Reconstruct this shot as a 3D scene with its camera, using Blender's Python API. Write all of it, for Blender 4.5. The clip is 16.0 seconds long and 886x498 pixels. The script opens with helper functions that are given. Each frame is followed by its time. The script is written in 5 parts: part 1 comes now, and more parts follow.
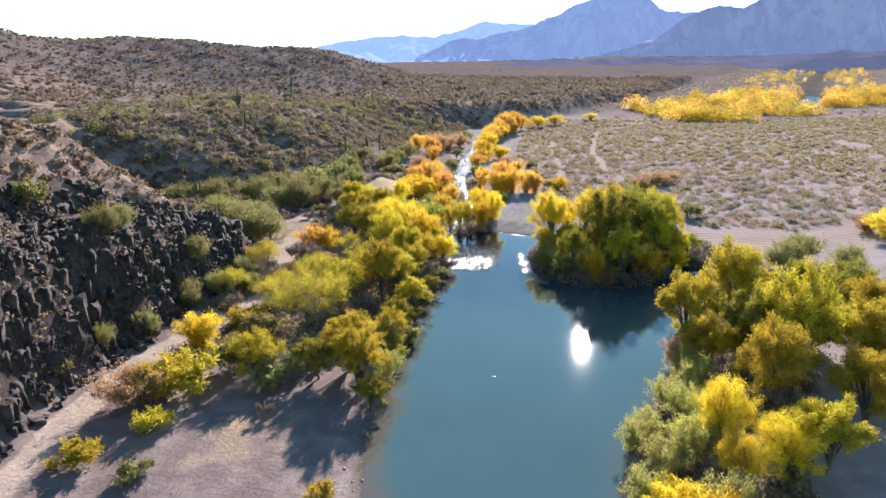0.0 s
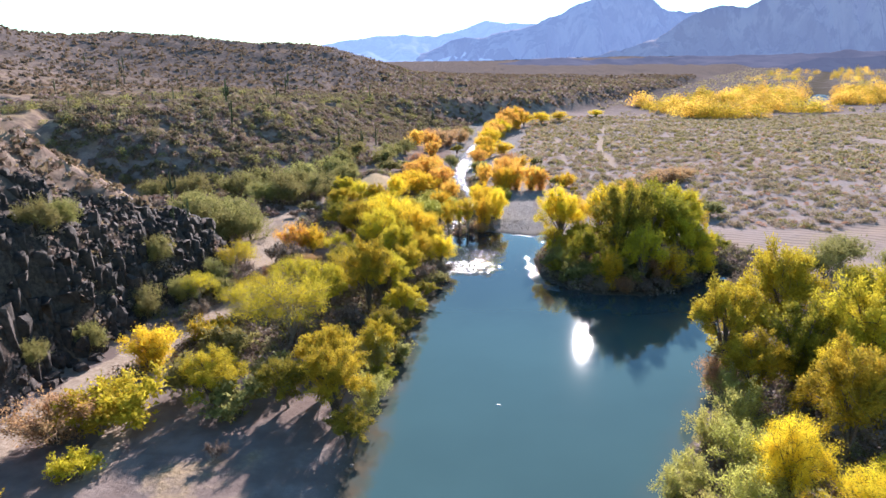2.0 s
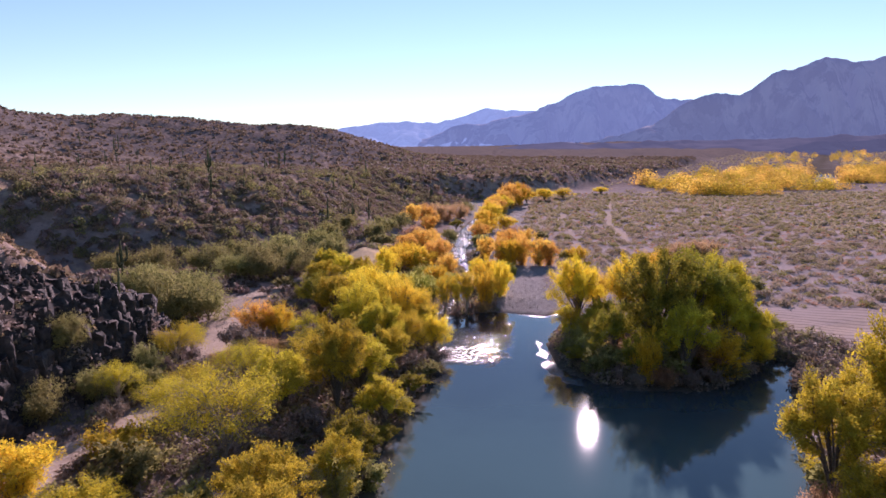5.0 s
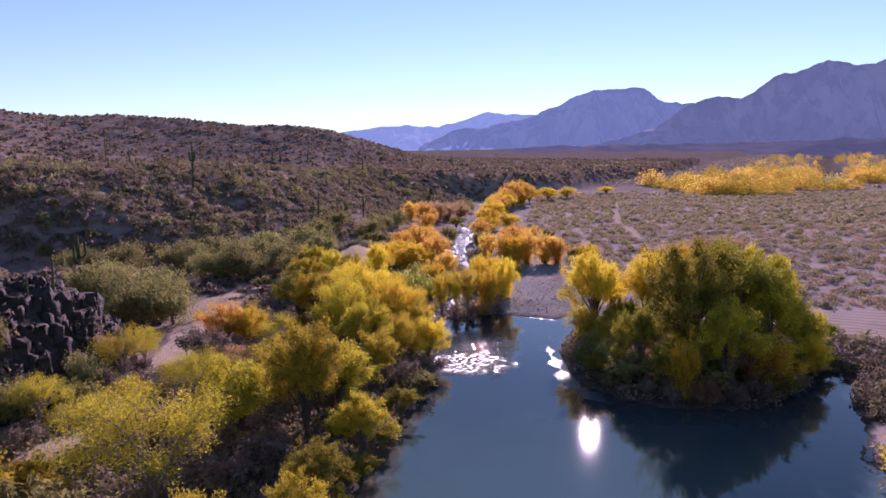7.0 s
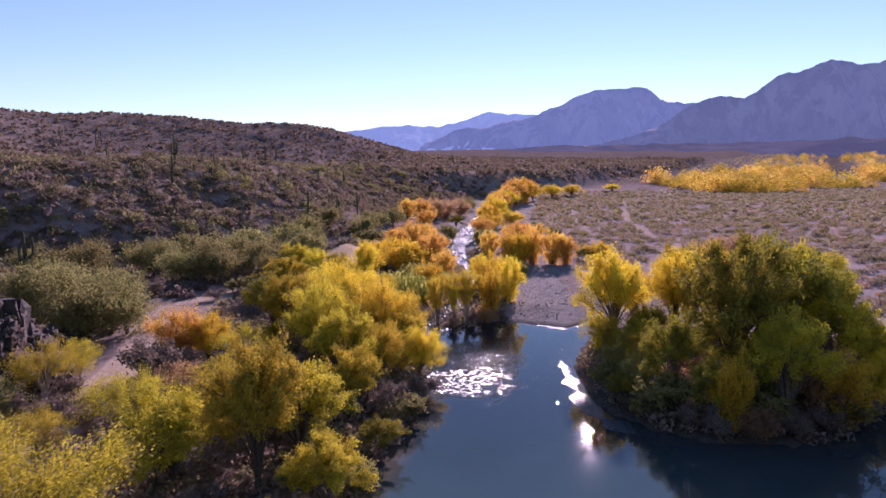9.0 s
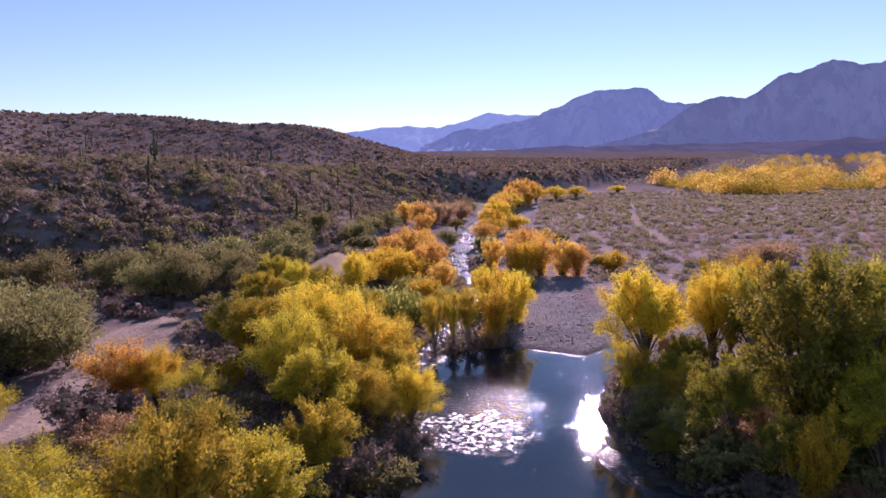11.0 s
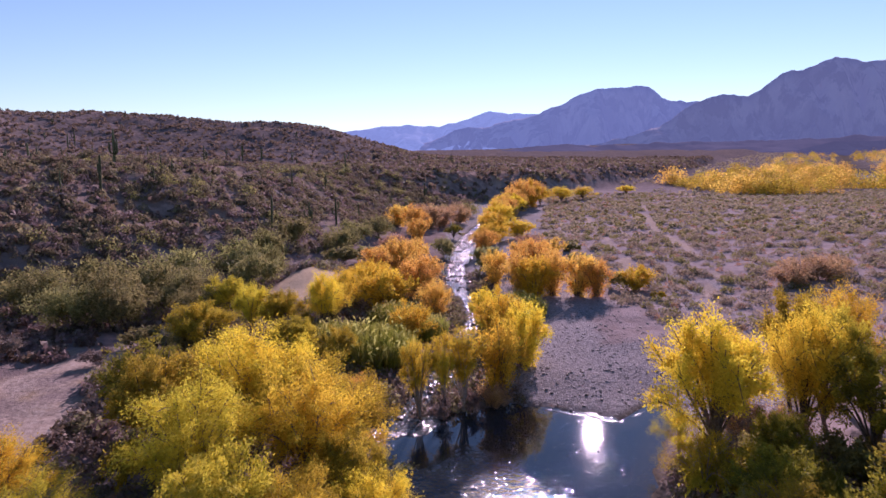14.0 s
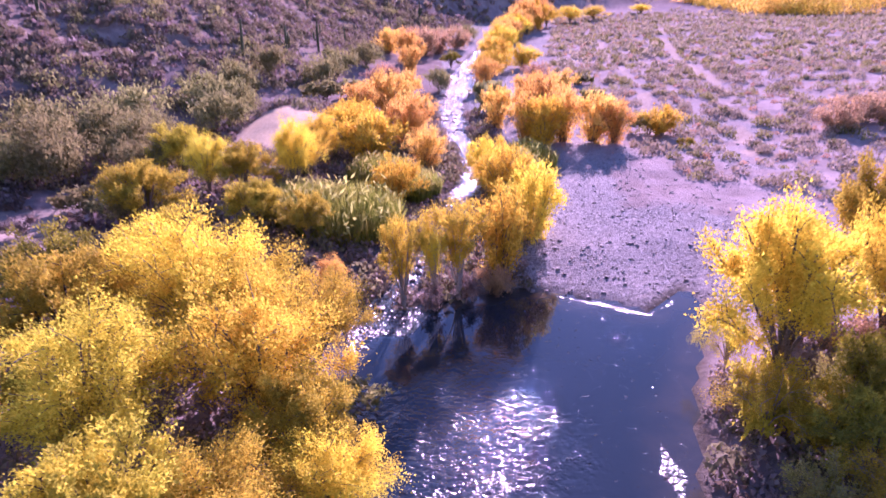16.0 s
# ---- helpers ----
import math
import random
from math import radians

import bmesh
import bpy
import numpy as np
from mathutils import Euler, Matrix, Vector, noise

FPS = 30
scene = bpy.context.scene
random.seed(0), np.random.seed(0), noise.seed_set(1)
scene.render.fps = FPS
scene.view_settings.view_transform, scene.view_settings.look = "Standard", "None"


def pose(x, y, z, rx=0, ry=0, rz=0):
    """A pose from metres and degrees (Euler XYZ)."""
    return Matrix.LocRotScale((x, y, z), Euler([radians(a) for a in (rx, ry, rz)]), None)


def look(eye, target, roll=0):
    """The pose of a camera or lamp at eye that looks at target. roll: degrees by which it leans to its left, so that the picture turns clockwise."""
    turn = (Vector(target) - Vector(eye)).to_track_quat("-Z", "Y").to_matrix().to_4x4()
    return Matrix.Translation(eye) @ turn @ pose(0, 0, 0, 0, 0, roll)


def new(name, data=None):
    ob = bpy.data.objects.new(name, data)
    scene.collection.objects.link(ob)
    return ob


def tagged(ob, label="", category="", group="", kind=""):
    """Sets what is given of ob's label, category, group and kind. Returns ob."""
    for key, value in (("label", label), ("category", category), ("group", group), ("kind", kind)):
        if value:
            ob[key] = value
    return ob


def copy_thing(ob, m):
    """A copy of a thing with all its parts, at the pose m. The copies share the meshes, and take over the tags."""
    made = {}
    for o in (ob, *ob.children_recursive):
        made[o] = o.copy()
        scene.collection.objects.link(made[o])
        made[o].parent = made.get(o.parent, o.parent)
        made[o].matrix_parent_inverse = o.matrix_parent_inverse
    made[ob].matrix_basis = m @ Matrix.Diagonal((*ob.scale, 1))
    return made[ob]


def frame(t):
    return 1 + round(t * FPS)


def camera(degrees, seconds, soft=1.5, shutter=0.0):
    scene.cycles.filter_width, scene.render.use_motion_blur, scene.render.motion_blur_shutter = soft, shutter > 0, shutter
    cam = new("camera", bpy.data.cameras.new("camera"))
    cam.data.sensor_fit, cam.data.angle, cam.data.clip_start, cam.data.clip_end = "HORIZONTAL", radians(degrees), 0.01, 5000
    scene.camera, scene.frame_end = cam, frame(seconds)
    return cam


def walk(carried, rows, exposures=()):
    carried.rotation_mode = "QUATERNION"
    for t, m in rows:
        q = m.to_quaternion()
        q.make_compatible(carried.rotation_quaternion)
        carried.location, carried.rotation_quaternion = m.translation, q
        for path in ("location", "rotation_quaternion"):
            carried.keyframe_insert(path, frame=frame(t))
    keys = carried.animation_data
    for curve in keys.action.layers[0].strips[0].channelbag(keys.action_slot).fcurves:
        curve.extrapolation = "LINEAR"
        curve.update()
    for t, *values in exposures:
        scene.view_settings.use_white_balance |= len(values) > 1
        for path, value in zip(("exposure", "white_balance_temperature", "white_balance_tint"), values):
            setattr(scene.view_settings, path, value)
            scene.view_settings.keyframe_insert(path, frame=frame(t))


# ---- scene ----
cam = camera(66.0, 16.0, shutter=0.5)
PATH = [
    (0, (-0.287, -1.613, 39.373), (-0.289, 0.32, 38.861), -0.6),
    (0.5, (-0.136, 1.864, 38.555), (-0.139, 3.798, 38.043), -0.6),
    (1, (0.097, 5.432, 37.746), (0.093, 7.366, 37.234), -0.6),
    (1.5, (0.229, 9.051, 36.852), (0.225, 10.984, 36.34), -0.5),
    (2, (0.404, 12.567, 35.977), (0.399, 14.501, 35.465), -0.5),
    (2.5, (0.582, 16.135, 35.099), (0.576, 18.068, 34.587), -0.5),
    (3, (0.786, 19.726, 34.173), (0.78, 21.659, 33.662), -0.5),
    (3.5, (1.144, 23.225, 33.367), (1.136, 25.171, 32.907), -0.6),
    (4, (1.279, 26.684, 32.418), (1.272, 28.657, 32.092), -0.5),
    (6.5, (2.092, 44.77, 27.466), (2.083, 46.752, 27.205), -0.6),
    (7, (2.173, 48.135, 26.662), (2.163, 50.117, 26.4), -0.6),
    (7.5, (2.319, 51.668, 25.703), (2.309, 53.651, 25.441), -0.5),
    (8, (2.468, 55.132, 24.914), (2.457, 57.114, 24.653), -0.5),
    (8.5, (2.746, 58.5, 24.541), (2.733, 60.483, 24.28), -0.6),
    (9, (2.904, 62.04, 24.504), (2.89, 64.023, 24.243), -0.6),
    (11.5, (3.296, 79.81, 24.363), (3.281, 81.793, 24.105), -0.7),
    (12, (3.522, 83.693, 24.315), (3.507, 85.676, 24.057), -0.7),
    (12.5, (3.803, 87.245, 24.333), (3.786, 89.228, 24.074), -0.8),
    (13, (3.978, 90.771, 24.306), (3.962, 92.754, 24.047), -0.8),
    (13.5, (4.134, 94.357, 24.245), (4.118, 96.34, 23.986), -0.8),
    (14, (4.348, 97.755, 24.316), (4.331, 99.738, 24.055), -0.8),
    (14.5, (4.544, 101.513, 24.254), (4.527, 103.487, 23.936), -0.9),
    (15, (4.718, 104.992, 24.247), (4.699, 106.937, 23.785), -0.9),
    (15.5, (4.776, 108.497, 24.309), (4.758, 110.402, 23.701), -0.8),
    (16, (4.894, 111.98, 24.35), (4.876, 113.834, 23.6), -0.8),
]
walk(cam, [(t, look(eye, aim, roll)) for t, eye, aim, roll in PATH], exposures=(
    (0.0, 1.46, 6100, 22), (3.2, 1.46, 6150, 28), (4.2, 1.06, 6400, 42), (6.5, 0.62, 6100, 63),
    (9.2, 0.60, 6100, 63), (12.0, 0.53, 6050, 64), (14.3, 0.53, 6050, 64), (15.0, 0.78, 6250, 46), (15.5, 1.15, 6250, 34), (16.0, 1.66, 5680, 97)))

# ---- world and sun ----
SUN_EL, SUN_AZ = radians(22.2), radians(12.2)
world = bpy.data.worlds.new("sky")
scene.world = world
world.use_nodes = True
wt = world.node_tree
sky = wt.nodes.new("ShaderNodeTexSky")
sky.sky_type = "NISHITA"
sky.sun_disc = False
sky.sun_elevation, sky.sun_rotation = SUN_EL, SUN_AZ
sky.air_density, sky.dust_density, sky.ozone_density = 1.0, 0.0, 2.0
hue = wt.nodes.new("ShaderNodeMix")
hue.data_type, hue.blend_type = "RGBA", "MULTIPLY"
hue.inputs[0].default_value, hue.inputs[7].default_value = 1.0, (0.81, 1.08, 0.97, 1.0)
wt.links.new(sky.outputs[0], hue.inputs[6])
wt.links.new(hue.outputs[2], wt.nodes["Background"].inputs[0])
wt.nodes["Background"].inputs[1].default_value = 0.078
sun_data = bpy.data.lights.new("sun", "SUN")
sun_data.energy, sun_data.angle, sun_data.color = 5.0, radians(1.0), (1.0, 0.93, 0.82)
sun = new("sun", sun_data)
TO_SUN = Vector((math.sin(SUN_AZ) * math.cos(SUN_EL), math.cos(SUN_AZ) * math.cos(SUN_EL), math.sin(SUN_EL)))
sun.matrix_world = look(TO_SUN * 400, (0, 0, 0))


# ---- materials ----
class Nodes:
    """A new node material and short ways to wire it."""

    def __init__(self, name):
        self.mat = bpy.data.materials.new(name)
        self.mat.use_nodes = True
        self.tree = self.mat.node_tree
        self.bsdf = self.tree.nodes["Principled BSDF"]
        self.out = self.tree.nodes["Material Output"]

    def add(self, kind, operation="", data_type="", attribute_name=""):
        n = self.tree.nodes.new(kind)
        if operation:
            n.operation = operation
        if data_type:
            n.data_type = data_type
        if attribute_name:
            n.attribute_name = attribute_name
        return n

    def link(self, a, b):
        self.tree.links.new(a, b)

    def put(self, socket, v):
        if isinstance(v, (int, float, tuple, list)):
            socket.default_value = v if isinstance(v, (int, float)) else (*v, 1.0)[:4]
        else:
            self.link(v, socket)

    def pos(self):
        return self.add("ShaderNodeNewGeometry").outputs["Position"]

    def noise(self, scale, detail=4.0, rough=0.55, vec=None):
        n = self.add("ShaderNodeTexNoise")
        n.inputs["Scale"].default_value, n.inputs["Detail"].default_value, n.inputs["Roughness"].default_value = scale, detail, rough
        self.link(vec if vec is not None else self.pos(), n.inputs["Vector"])
        return n.outputs["Fac"]

    def ramp(self, fac, lo, hi, a=0.0, b=1.0):
        n = self.add("ShaderNodeMapRange")
        n.interpolation_type = "SMOOTHSTEP"
        for i, v in enumerate((lo, hi, a, b)):
            n.inputs[i + 1].default_value = v
        self.link(fac, n.inputs[0])
        return n.outputs[0]

    def mix(self, fac, a, b):
        n = self.add("ShaderNodeMix", data_type="RGBA")
        self.put(n.inputs[0], fac)
        self.put(n.inputs[6], a)
        self.put(n.inputs[7], b)
        return n.outputs[2]

    def math(self, op, a, b=0.0):
        n = self.add("ShaderNodeMath", operation=op)
        self.put(n.inputs[0], a)
        self.put(n.inputs[1], b)
        return n.outputs[0]

    def attr(self, name):
        return self.add("ShaderNodeAttribute", attribute_name=name).outputs["Fac"]

    def bump(self, height, strength, distance):
        n = self.add("ShaderNodeBump")
        n.inputs["Strength"].default_value, n.inputs["Distance"].default_value = strength, distance
        self.link(height, n.inputs["Height"])
        self.link(n.outputs[0], self.bsdf.inputs["Normal"])
        return n


def ground_material():
    n = Nodes("desert_ground")
    big, mid, fine, grit = n.noise(0.035, 5), n.noise(0.35, 5), n.noise(2.2, 5, 0.65), n.noise(9.0, 3, 0.7)
    soil = n.mix(n.ramp(mid, 0.35, 0.68), (0.285, 0.228, 0.205), (0.385, 0.315, 0.29))
    soil = n.mix(n.ramp(big, 0.45, 0.62), soil, (0.33, 0.275, 0.26))
    # left-bank soil, darkened to hold some of the thicket's shade
    beach = n.mix(n.ramp(mid, 0.35, 0.68), (0.19, 0.147, 0.132), (0.26, 0.21, 0.19))
    soil = n.mix(n.attr("flat"), beach, soil)
    hill = n.mix(n.ramp(mid, 0.4, 0.65), (0.185, 0.137, 0.113), (0.325, 0.245, 0.20))
    hill = n.mix(n.ramp(fine, 0.52, 0.70), hill, (0.13, 0.10, 0.085))
    straw = n.mix(n.ramp(fine, 0.4, 0.65), (0.27, 0.20, 0.125), (0.40, 0.30, 0.19))
    hill = n.mix(n.math("MULTIPLY", n.ramp(n.noise(0.11, 4), 0.52, 0.66), 0.75), hill, straw)
    gravel = n.mix(n.ramp(fine, 0.38, 0.66), (0.20, 0.186, 0.18), (0.315, 0.292, 0.282))
    gravel = n.mix(n.ramp(grit, 0.52, 0.62), gravel, (0.50, 0.46, 0.42))
    gravel = n.mix(n.ramp(n.noise(4.0, 4, 0.7), 0.47, 0.36), gravel, (0.10, 0.088, 0.082))
    track = n.mix(n.ramp(fine, 0.35, 0.7), (0.33, 0.258, 0.20), (0.44, 0.36, 0.29))
    rock = n.mix(n.ramp(fine, 0.35, 0.7), (0.035, 0.029, 0.027), (0.095, 0.075, 0.064))
    wet_shade = n.mix(n.ramp(fine, 0.3, 0.7), (0.07, 0.06, 0.048), (0.12, 0.105, 0.08))
    col = n.mix(n.attr("hill"), soil, hill)
    edge = n.math("ADD", n.attr("gravel"), n.math("MULTIPLY", n.math("SUBTRACT", mid, 0.5), 0.9))
    col = n.mix(n.ramp(edge, 0.35, 0.65), col, gravel)
    col = n.mix(n.ramp(n.math("ADD", n.attr("straw"), n.math("SUBTRACT", mid, 0.5)), 0.4, 0.75), col, straw)
    col = n.mix(n.ramp(n.math("ADD", n.attr("track"), n.math("MULTIPLY", n.math("SUBTRACT", fine, 0.5), 0.5)), 0.35, 0.65), col, track)
    wave = n.add("ShaderNodeTexWave")
    wave.wave_type, wave.rings_direction = "RINGS", "Z"
    n.link(n.pos(), wave.inputs["Vector"])
    wave.inputs["Scale"].default_value, wave.inputs["Distortion"].default_value, wave.inputs["Detail"].default_value, wave.inputs["Detail Scale"].default_value = 0.14, 9.0, 2.0, 0.25
    rut = n.math("MULTIPLY", n.attr("ruts"), n.ramp(wave.outputs["Fac"], 0.6, 0.95, 0.0, 0.85))
    col = n.mix(n.math("MULTIPLY", n.attr("ruts"), 0.6), col, (0.345, 0.28, 0.245))
    col = n.mix(rut, col, (0.24, 0.185, 0.155))
    # far-plain brush, with the mauve of distance haze put into its colour
    brush = n.mix(n.ramp(mid, 0.35, 0.65), (0.11, 0.092, 0.088), (0.18, 0.148, 0.138))
    col = n.mix(n.math("MULTIPLY", n.attr("far"), n.ramp(n.noise(0.02, 5), 0.3, 0.5, 0.6, 0.95)), col, brush)
    col = n.mix(n.attr("berm"), col, n.mix(n.ramp(fine, 0.35, 0.7), (0.50, 0.375, 0.235), (0.60, 0.465, 0.30)))
    col = n.mix(n.attr("rock"), col, rock)
    col = n.mix(n.attr("wet_shade"), col, wet_shade)
    n.link(col, n.bsdf.inputs["Base Color"])
    n.bsdf.inputs["Roughness"].default_value = 0.95
    n.bsdf.inputs["Specular IOR Level"].default_value = 0.0
    h = n.math("ADD", n.math("MULTIPLY", mid, 0.7), n.math("ADD", n.math("MULTIPLY", fine, 0.45), n.math("MULTIPLY", grit, 0.18)))
    n.bump(h, 0.8, 0.35)
    return n.mat


def leaf_material(name, a, b, c, glow=0.64):
    """Thin leaves: colours a to b by leaf, c in the duller clumps; half the light passes through."""
    n = Nodes(name)
    rnd = n.add("ShaderNodeNewGeometry").outputs["Random Per Island"]
    tree = n.add("ShaderNodeObjectInfo").outputs["Random"]
    clump = n.noise(0.55, 2)
    col = n.mix(rnd, a, b)
    col = n.mix(n.math("MULTIPLY", n.ramp(clump, 0.42, 0.62), 0.8), col, c)
    hsv = n.add("ShaderNodeHueSaturation")
    n.link(n.ramp(tree, 0, 1, 0.487, 0.513), hsv.inputs["Hue"])
    n.link(n.math("ADD", n.ramp(rnd, 0, 1, 0.88, 1.05), n.ramp(tree, 0, 1, -0.08, 0.12)), hsv.inputs["Value"])
    n.link(col, hsv.inputs["Color"])
    n.link(hsv.outputs[0], n.bsdf.inputs["Base Color"])
    n.bsdf.inputs["Roughness"].default_value = 0.7
    n.bsdf.inputs["Specular IOR Level"].default_value = 0.08
    tr = n.add("ShaderNodeBsdfTranslucent")
    n.link(hsv.outputs[0], tr.inputs["Color"])
    mixer = n.add("ShaderNodeMixShader")
    mixer.inputs[0].default_value = glow
    n.link(n.bsdf.outputs[0], mixer.inputs[1])
    n.link(tr.outputs[0], mixer.inputs[2])
    n.link(mixer.outputs[0], n.out.inputs["Surface"])
    return n.mat


def plain_material(name, a, b, scale=3.0, rough=0.9, bump=0.5, distance=0.05, spec=0.2):
    n = Nodes(name)
    f = n.noise(scale, 5, 0.62)
    col = n.mix(n.ramp(f, 0.3, 0.7), a, b)
    tint = n.add("ShaderNodeHueSaturation")
    n.link(n.ramp(n.add("ShaderNodeObjectInfo").outputs["Random"], 0, 1, 0.75, 1.25), tint.inputs["Value"])
    n.link(col, tint.inputs["Color"])
    n.link(tint.outputs[0], n.bsdf.inputs["Base Color"])
    n.bsdf.inputs["Roughness"].default_value = rough
    n.bsdf.inputs["Specular IOR Level"].default_value = spec
    n.bump(f, bump, distance)
    return n.mat


def water_material(name, deep, zones, calm, rough, swell, cats_paws=0.0):
    """Water with rippled stretches (place, radius, strength); calm is the ripple of the rest."""
    n = Nodes(name)
    body = n.mix(n.noise(0.06, 3), deep, tuple(v * 1.35 for v in deep))
    if zones:
        # darker towards the pool's head: a flare and exposure difference put into the colour
        along = n.add("ShaderNodeSeparateXYZ")
        n.link(n.pos(), along.inputs[0])
        body = n.mix(n.ramp(n.math("ADD", along.outputs["Y"], n.math("MULTIPLY", n.noise(0.12, 3), 14.0)), 100.0, 140.0), body, (0.014, 0.024, 0.032))
        # the brown bed shows through the shallows
        body = n.mix(n.math("MULTIPLY", n.attr("shallow"), n.ramp(n.noise(0.5, 4), 0.3, 0.7, 0.55, 1.0)), body, (0.115, 0.092, 0.066))
    n.put(n.bsdf.inputs["Base Color"], body)
    n.bsdf.inputs["Roughness"].default_value = rough
    n.bsdf.inputs["IOR"].default_value = 1.38
    p = n.pos()
    broken = n.math("MULTIPLY", n.math("SUBTRACT", n.noise(0.16, 3), 0.5), 12.0)
    patchy = n.ramp(n.noise(1.5, 3, 0.6), 0.40, 0.56, 0.12, 1.0)
    amount = calm
    for place_at, radius, strength in zones:
        d = n.add("ShaderNodeVectorMath", operation="DISTANCE")
        n.link(p, d.inputs[0])
        d.inputs[1].default_value = place_at
        amount = n.math("MAXIMUM", amount, n.math("MULTIPLY", n.ramp(n.math("ADD", d.outputs["Value"], broken), radius * 1.25, radius * 0.6, 0.0, strength), patchy if strength == 1.9 else 1.0))
    if cats_paws:
        # stray wavelets that catch the sun over the head of the pool
        near = n.add("ShaderNodeVectorMath", operation="DISTANCE")
        n.link(p, near.inputs[0])
        near.inputs[1].default_value = (8.0, 147.0, 0.0)
        stray = n.math("MULTIPLY", n.ramp(n.noise(1.9, 2, 0.6), 0.64, 0.72), n.ramp(near.outputs["Value"], 24.0, 12.0, 0.0, cats_paws))
        amount = n.math("ADD", amount, stray)
    if not zones:
        amount = n.ramp(n.noise(0.45, 4, 0.65), 0.36, 0.62, 0.7, 1.2)
    if zones:
        n.link(n.ramp(amount, 0.8, 1.8, rough, 0.32), n.bsdf.inputs["Roughness"])
    wave = n.math("ADD", n.math("MULTIPLY", n.noise(2.5, 2.5, 0.5), 0.6), n.math("MULTIPLY", n.noise(0.7, 1.0, 0.5), 0.5))
    n.bump(n.math("MULTIPLY", n.math("SUBTRACT", wave, 0.55), amount), 1.0, swell)
    return n.mat


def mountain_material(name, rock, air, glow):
    """Distant ranges: rock, gully relief painted as darker streaks, air haze added as blue emission."""
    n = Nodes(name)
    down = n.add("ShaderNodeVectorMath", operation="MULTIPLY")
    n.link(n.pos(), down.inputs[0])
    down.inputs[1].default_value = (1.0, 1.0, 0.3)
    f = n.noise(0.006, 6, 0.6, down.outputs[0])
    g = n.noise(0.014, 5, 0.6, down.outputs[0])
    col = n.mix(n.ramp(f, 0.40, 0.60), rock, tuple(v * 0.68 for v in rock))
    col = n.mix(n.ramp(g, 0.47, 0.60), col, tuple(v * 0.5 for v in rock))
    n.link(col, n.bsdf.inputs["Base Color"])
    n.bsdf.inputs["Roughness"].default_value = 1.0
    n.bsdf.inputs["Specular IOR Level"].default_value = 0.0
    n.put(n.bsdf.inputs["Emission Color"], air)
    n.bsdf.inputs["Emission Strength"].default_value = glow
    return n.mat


GROUND = ground_material()
BARK = plain_material("bark", (0.10, 0.075, 0.055), (0.22, 0.18, 0.14), 6.0)
PALE_BARK = plain_material("pale_bark", (0.20, 0.165, 0.125), (0.36, 0.31, 0.25), 6.0)
ROCK = plain_material("basalt", (0.030, 0.024, 0.023), (0.085, 0.066, 0.058), 1.3, 0.85, 0.9, 0.25, 0.3)
CACTUS = plain_material("cactus_skin", (0.06, 0.075, 0.035), (0.13, 0.14, 0.07), 2.0)
WET_STONE = plain_material("wet_stone", (0.045, 0.038, 0.034), (0.13, 0.11, 0.095), 2.0, 0.45)
STONE = plain_material("river_stone", (0.17, 0.155, 0.14), (0.42, 0.38, 0.34), 2.0)
LEAF = {
    "gold": leaf_material("gold_leaves", (0.82, 0.595, 0.04), (0.87, 0.675, 0.055), (0.74, 0.50, 0.035), 0.49),
    "lime": leaf_material("yellow_green_leaves", (0.57, 0.45, 0.036), (0.68, 0.53, 0.048), (0.36, 0.295, 0.034), 0.43),
    "green": leaf_material("green_leaves", (0.33, 0.295, 0.035), (0.47, 0.40, 0.045), (0.21, 0.20, 0.03), 0.36),
    "yellow": leaf_material("yellow_leaves", (0.74, 0.57, 0.045), (0.80, 0.645, 0.055), (0.60, 0.475, 0.04), 0.44),
    "orange": leaf_material("orange_leaves", (0.80, 0.49, 0.085), (0.85, 0.57, 0.10), (0.70, 0.40, 0.09), 0.55),
    "rust": leaf_material("rust_leaves", (0.46, 0.27, 0.13), (0.56, 0.36, 0.18), (0.38, 0.22, 0.14), 0.5),
    "sage": leaf_material("sage_leaves", (0.23, 0.22, 0.075), (0.35, 0.325, 0.115), (0.26, 0.23, 0.09), 0.46),
    "pale": leaf_material("pale_leaves", (0.45, 0.42, 0.105), (0.56, 0.51, 0.145), (0.37, 0.36, 0.11), 0.5),
    "reed": leaf_material("reed_blades", (0.21, 0.27, 0.035), (0.35, 0.36, 0.055), (0.34, 0.31, 0.07), 0.45),
    "scrub": leaf_material("scrub_leaves", (0.15, 0.12, 0.07), (0.25, 0.19, 0.12), (0.19, 0.13, 0.10), 0.4),
    "olive": leaf_material("olive_leaves", (0.18, 0.16, 0.08), (0.28, 0.245, 0.125), (0.22, 0.18, 0.105), 0.4),
    "mauve": leaf_material("mauve_twigs", (0.23, 0.17, 0.15), (0.34, 0.255, 0.22), (0.27, 0.19, 0.165), 0.35),
    "flat": leaf_material("flat_scrub_leaves", (0.31, 0.265, 0.155), (0.42, 0.355, 0.22), (0.35, 0.275, 0.20), 0.42),
    "wood": leaf_material("far_wood_leaves", (0.60, 0.40, 0.045), (0.69, 0.49, 0.055), (0.40, 0.29, 0.05), 0.40),
    "straw": leaf_material("straw_blades", (0.42, 0.32, 0.16), (0.54, 0.42, 0.22), (0.34, 0.25, 0.14), 0.4),
    "bare": leaf_material("bare_twigs", (0.22, 0.17, 0.13), (0.33, 0.26, 0.20), (0.26, 0.19, 0.15), 0.2),
}
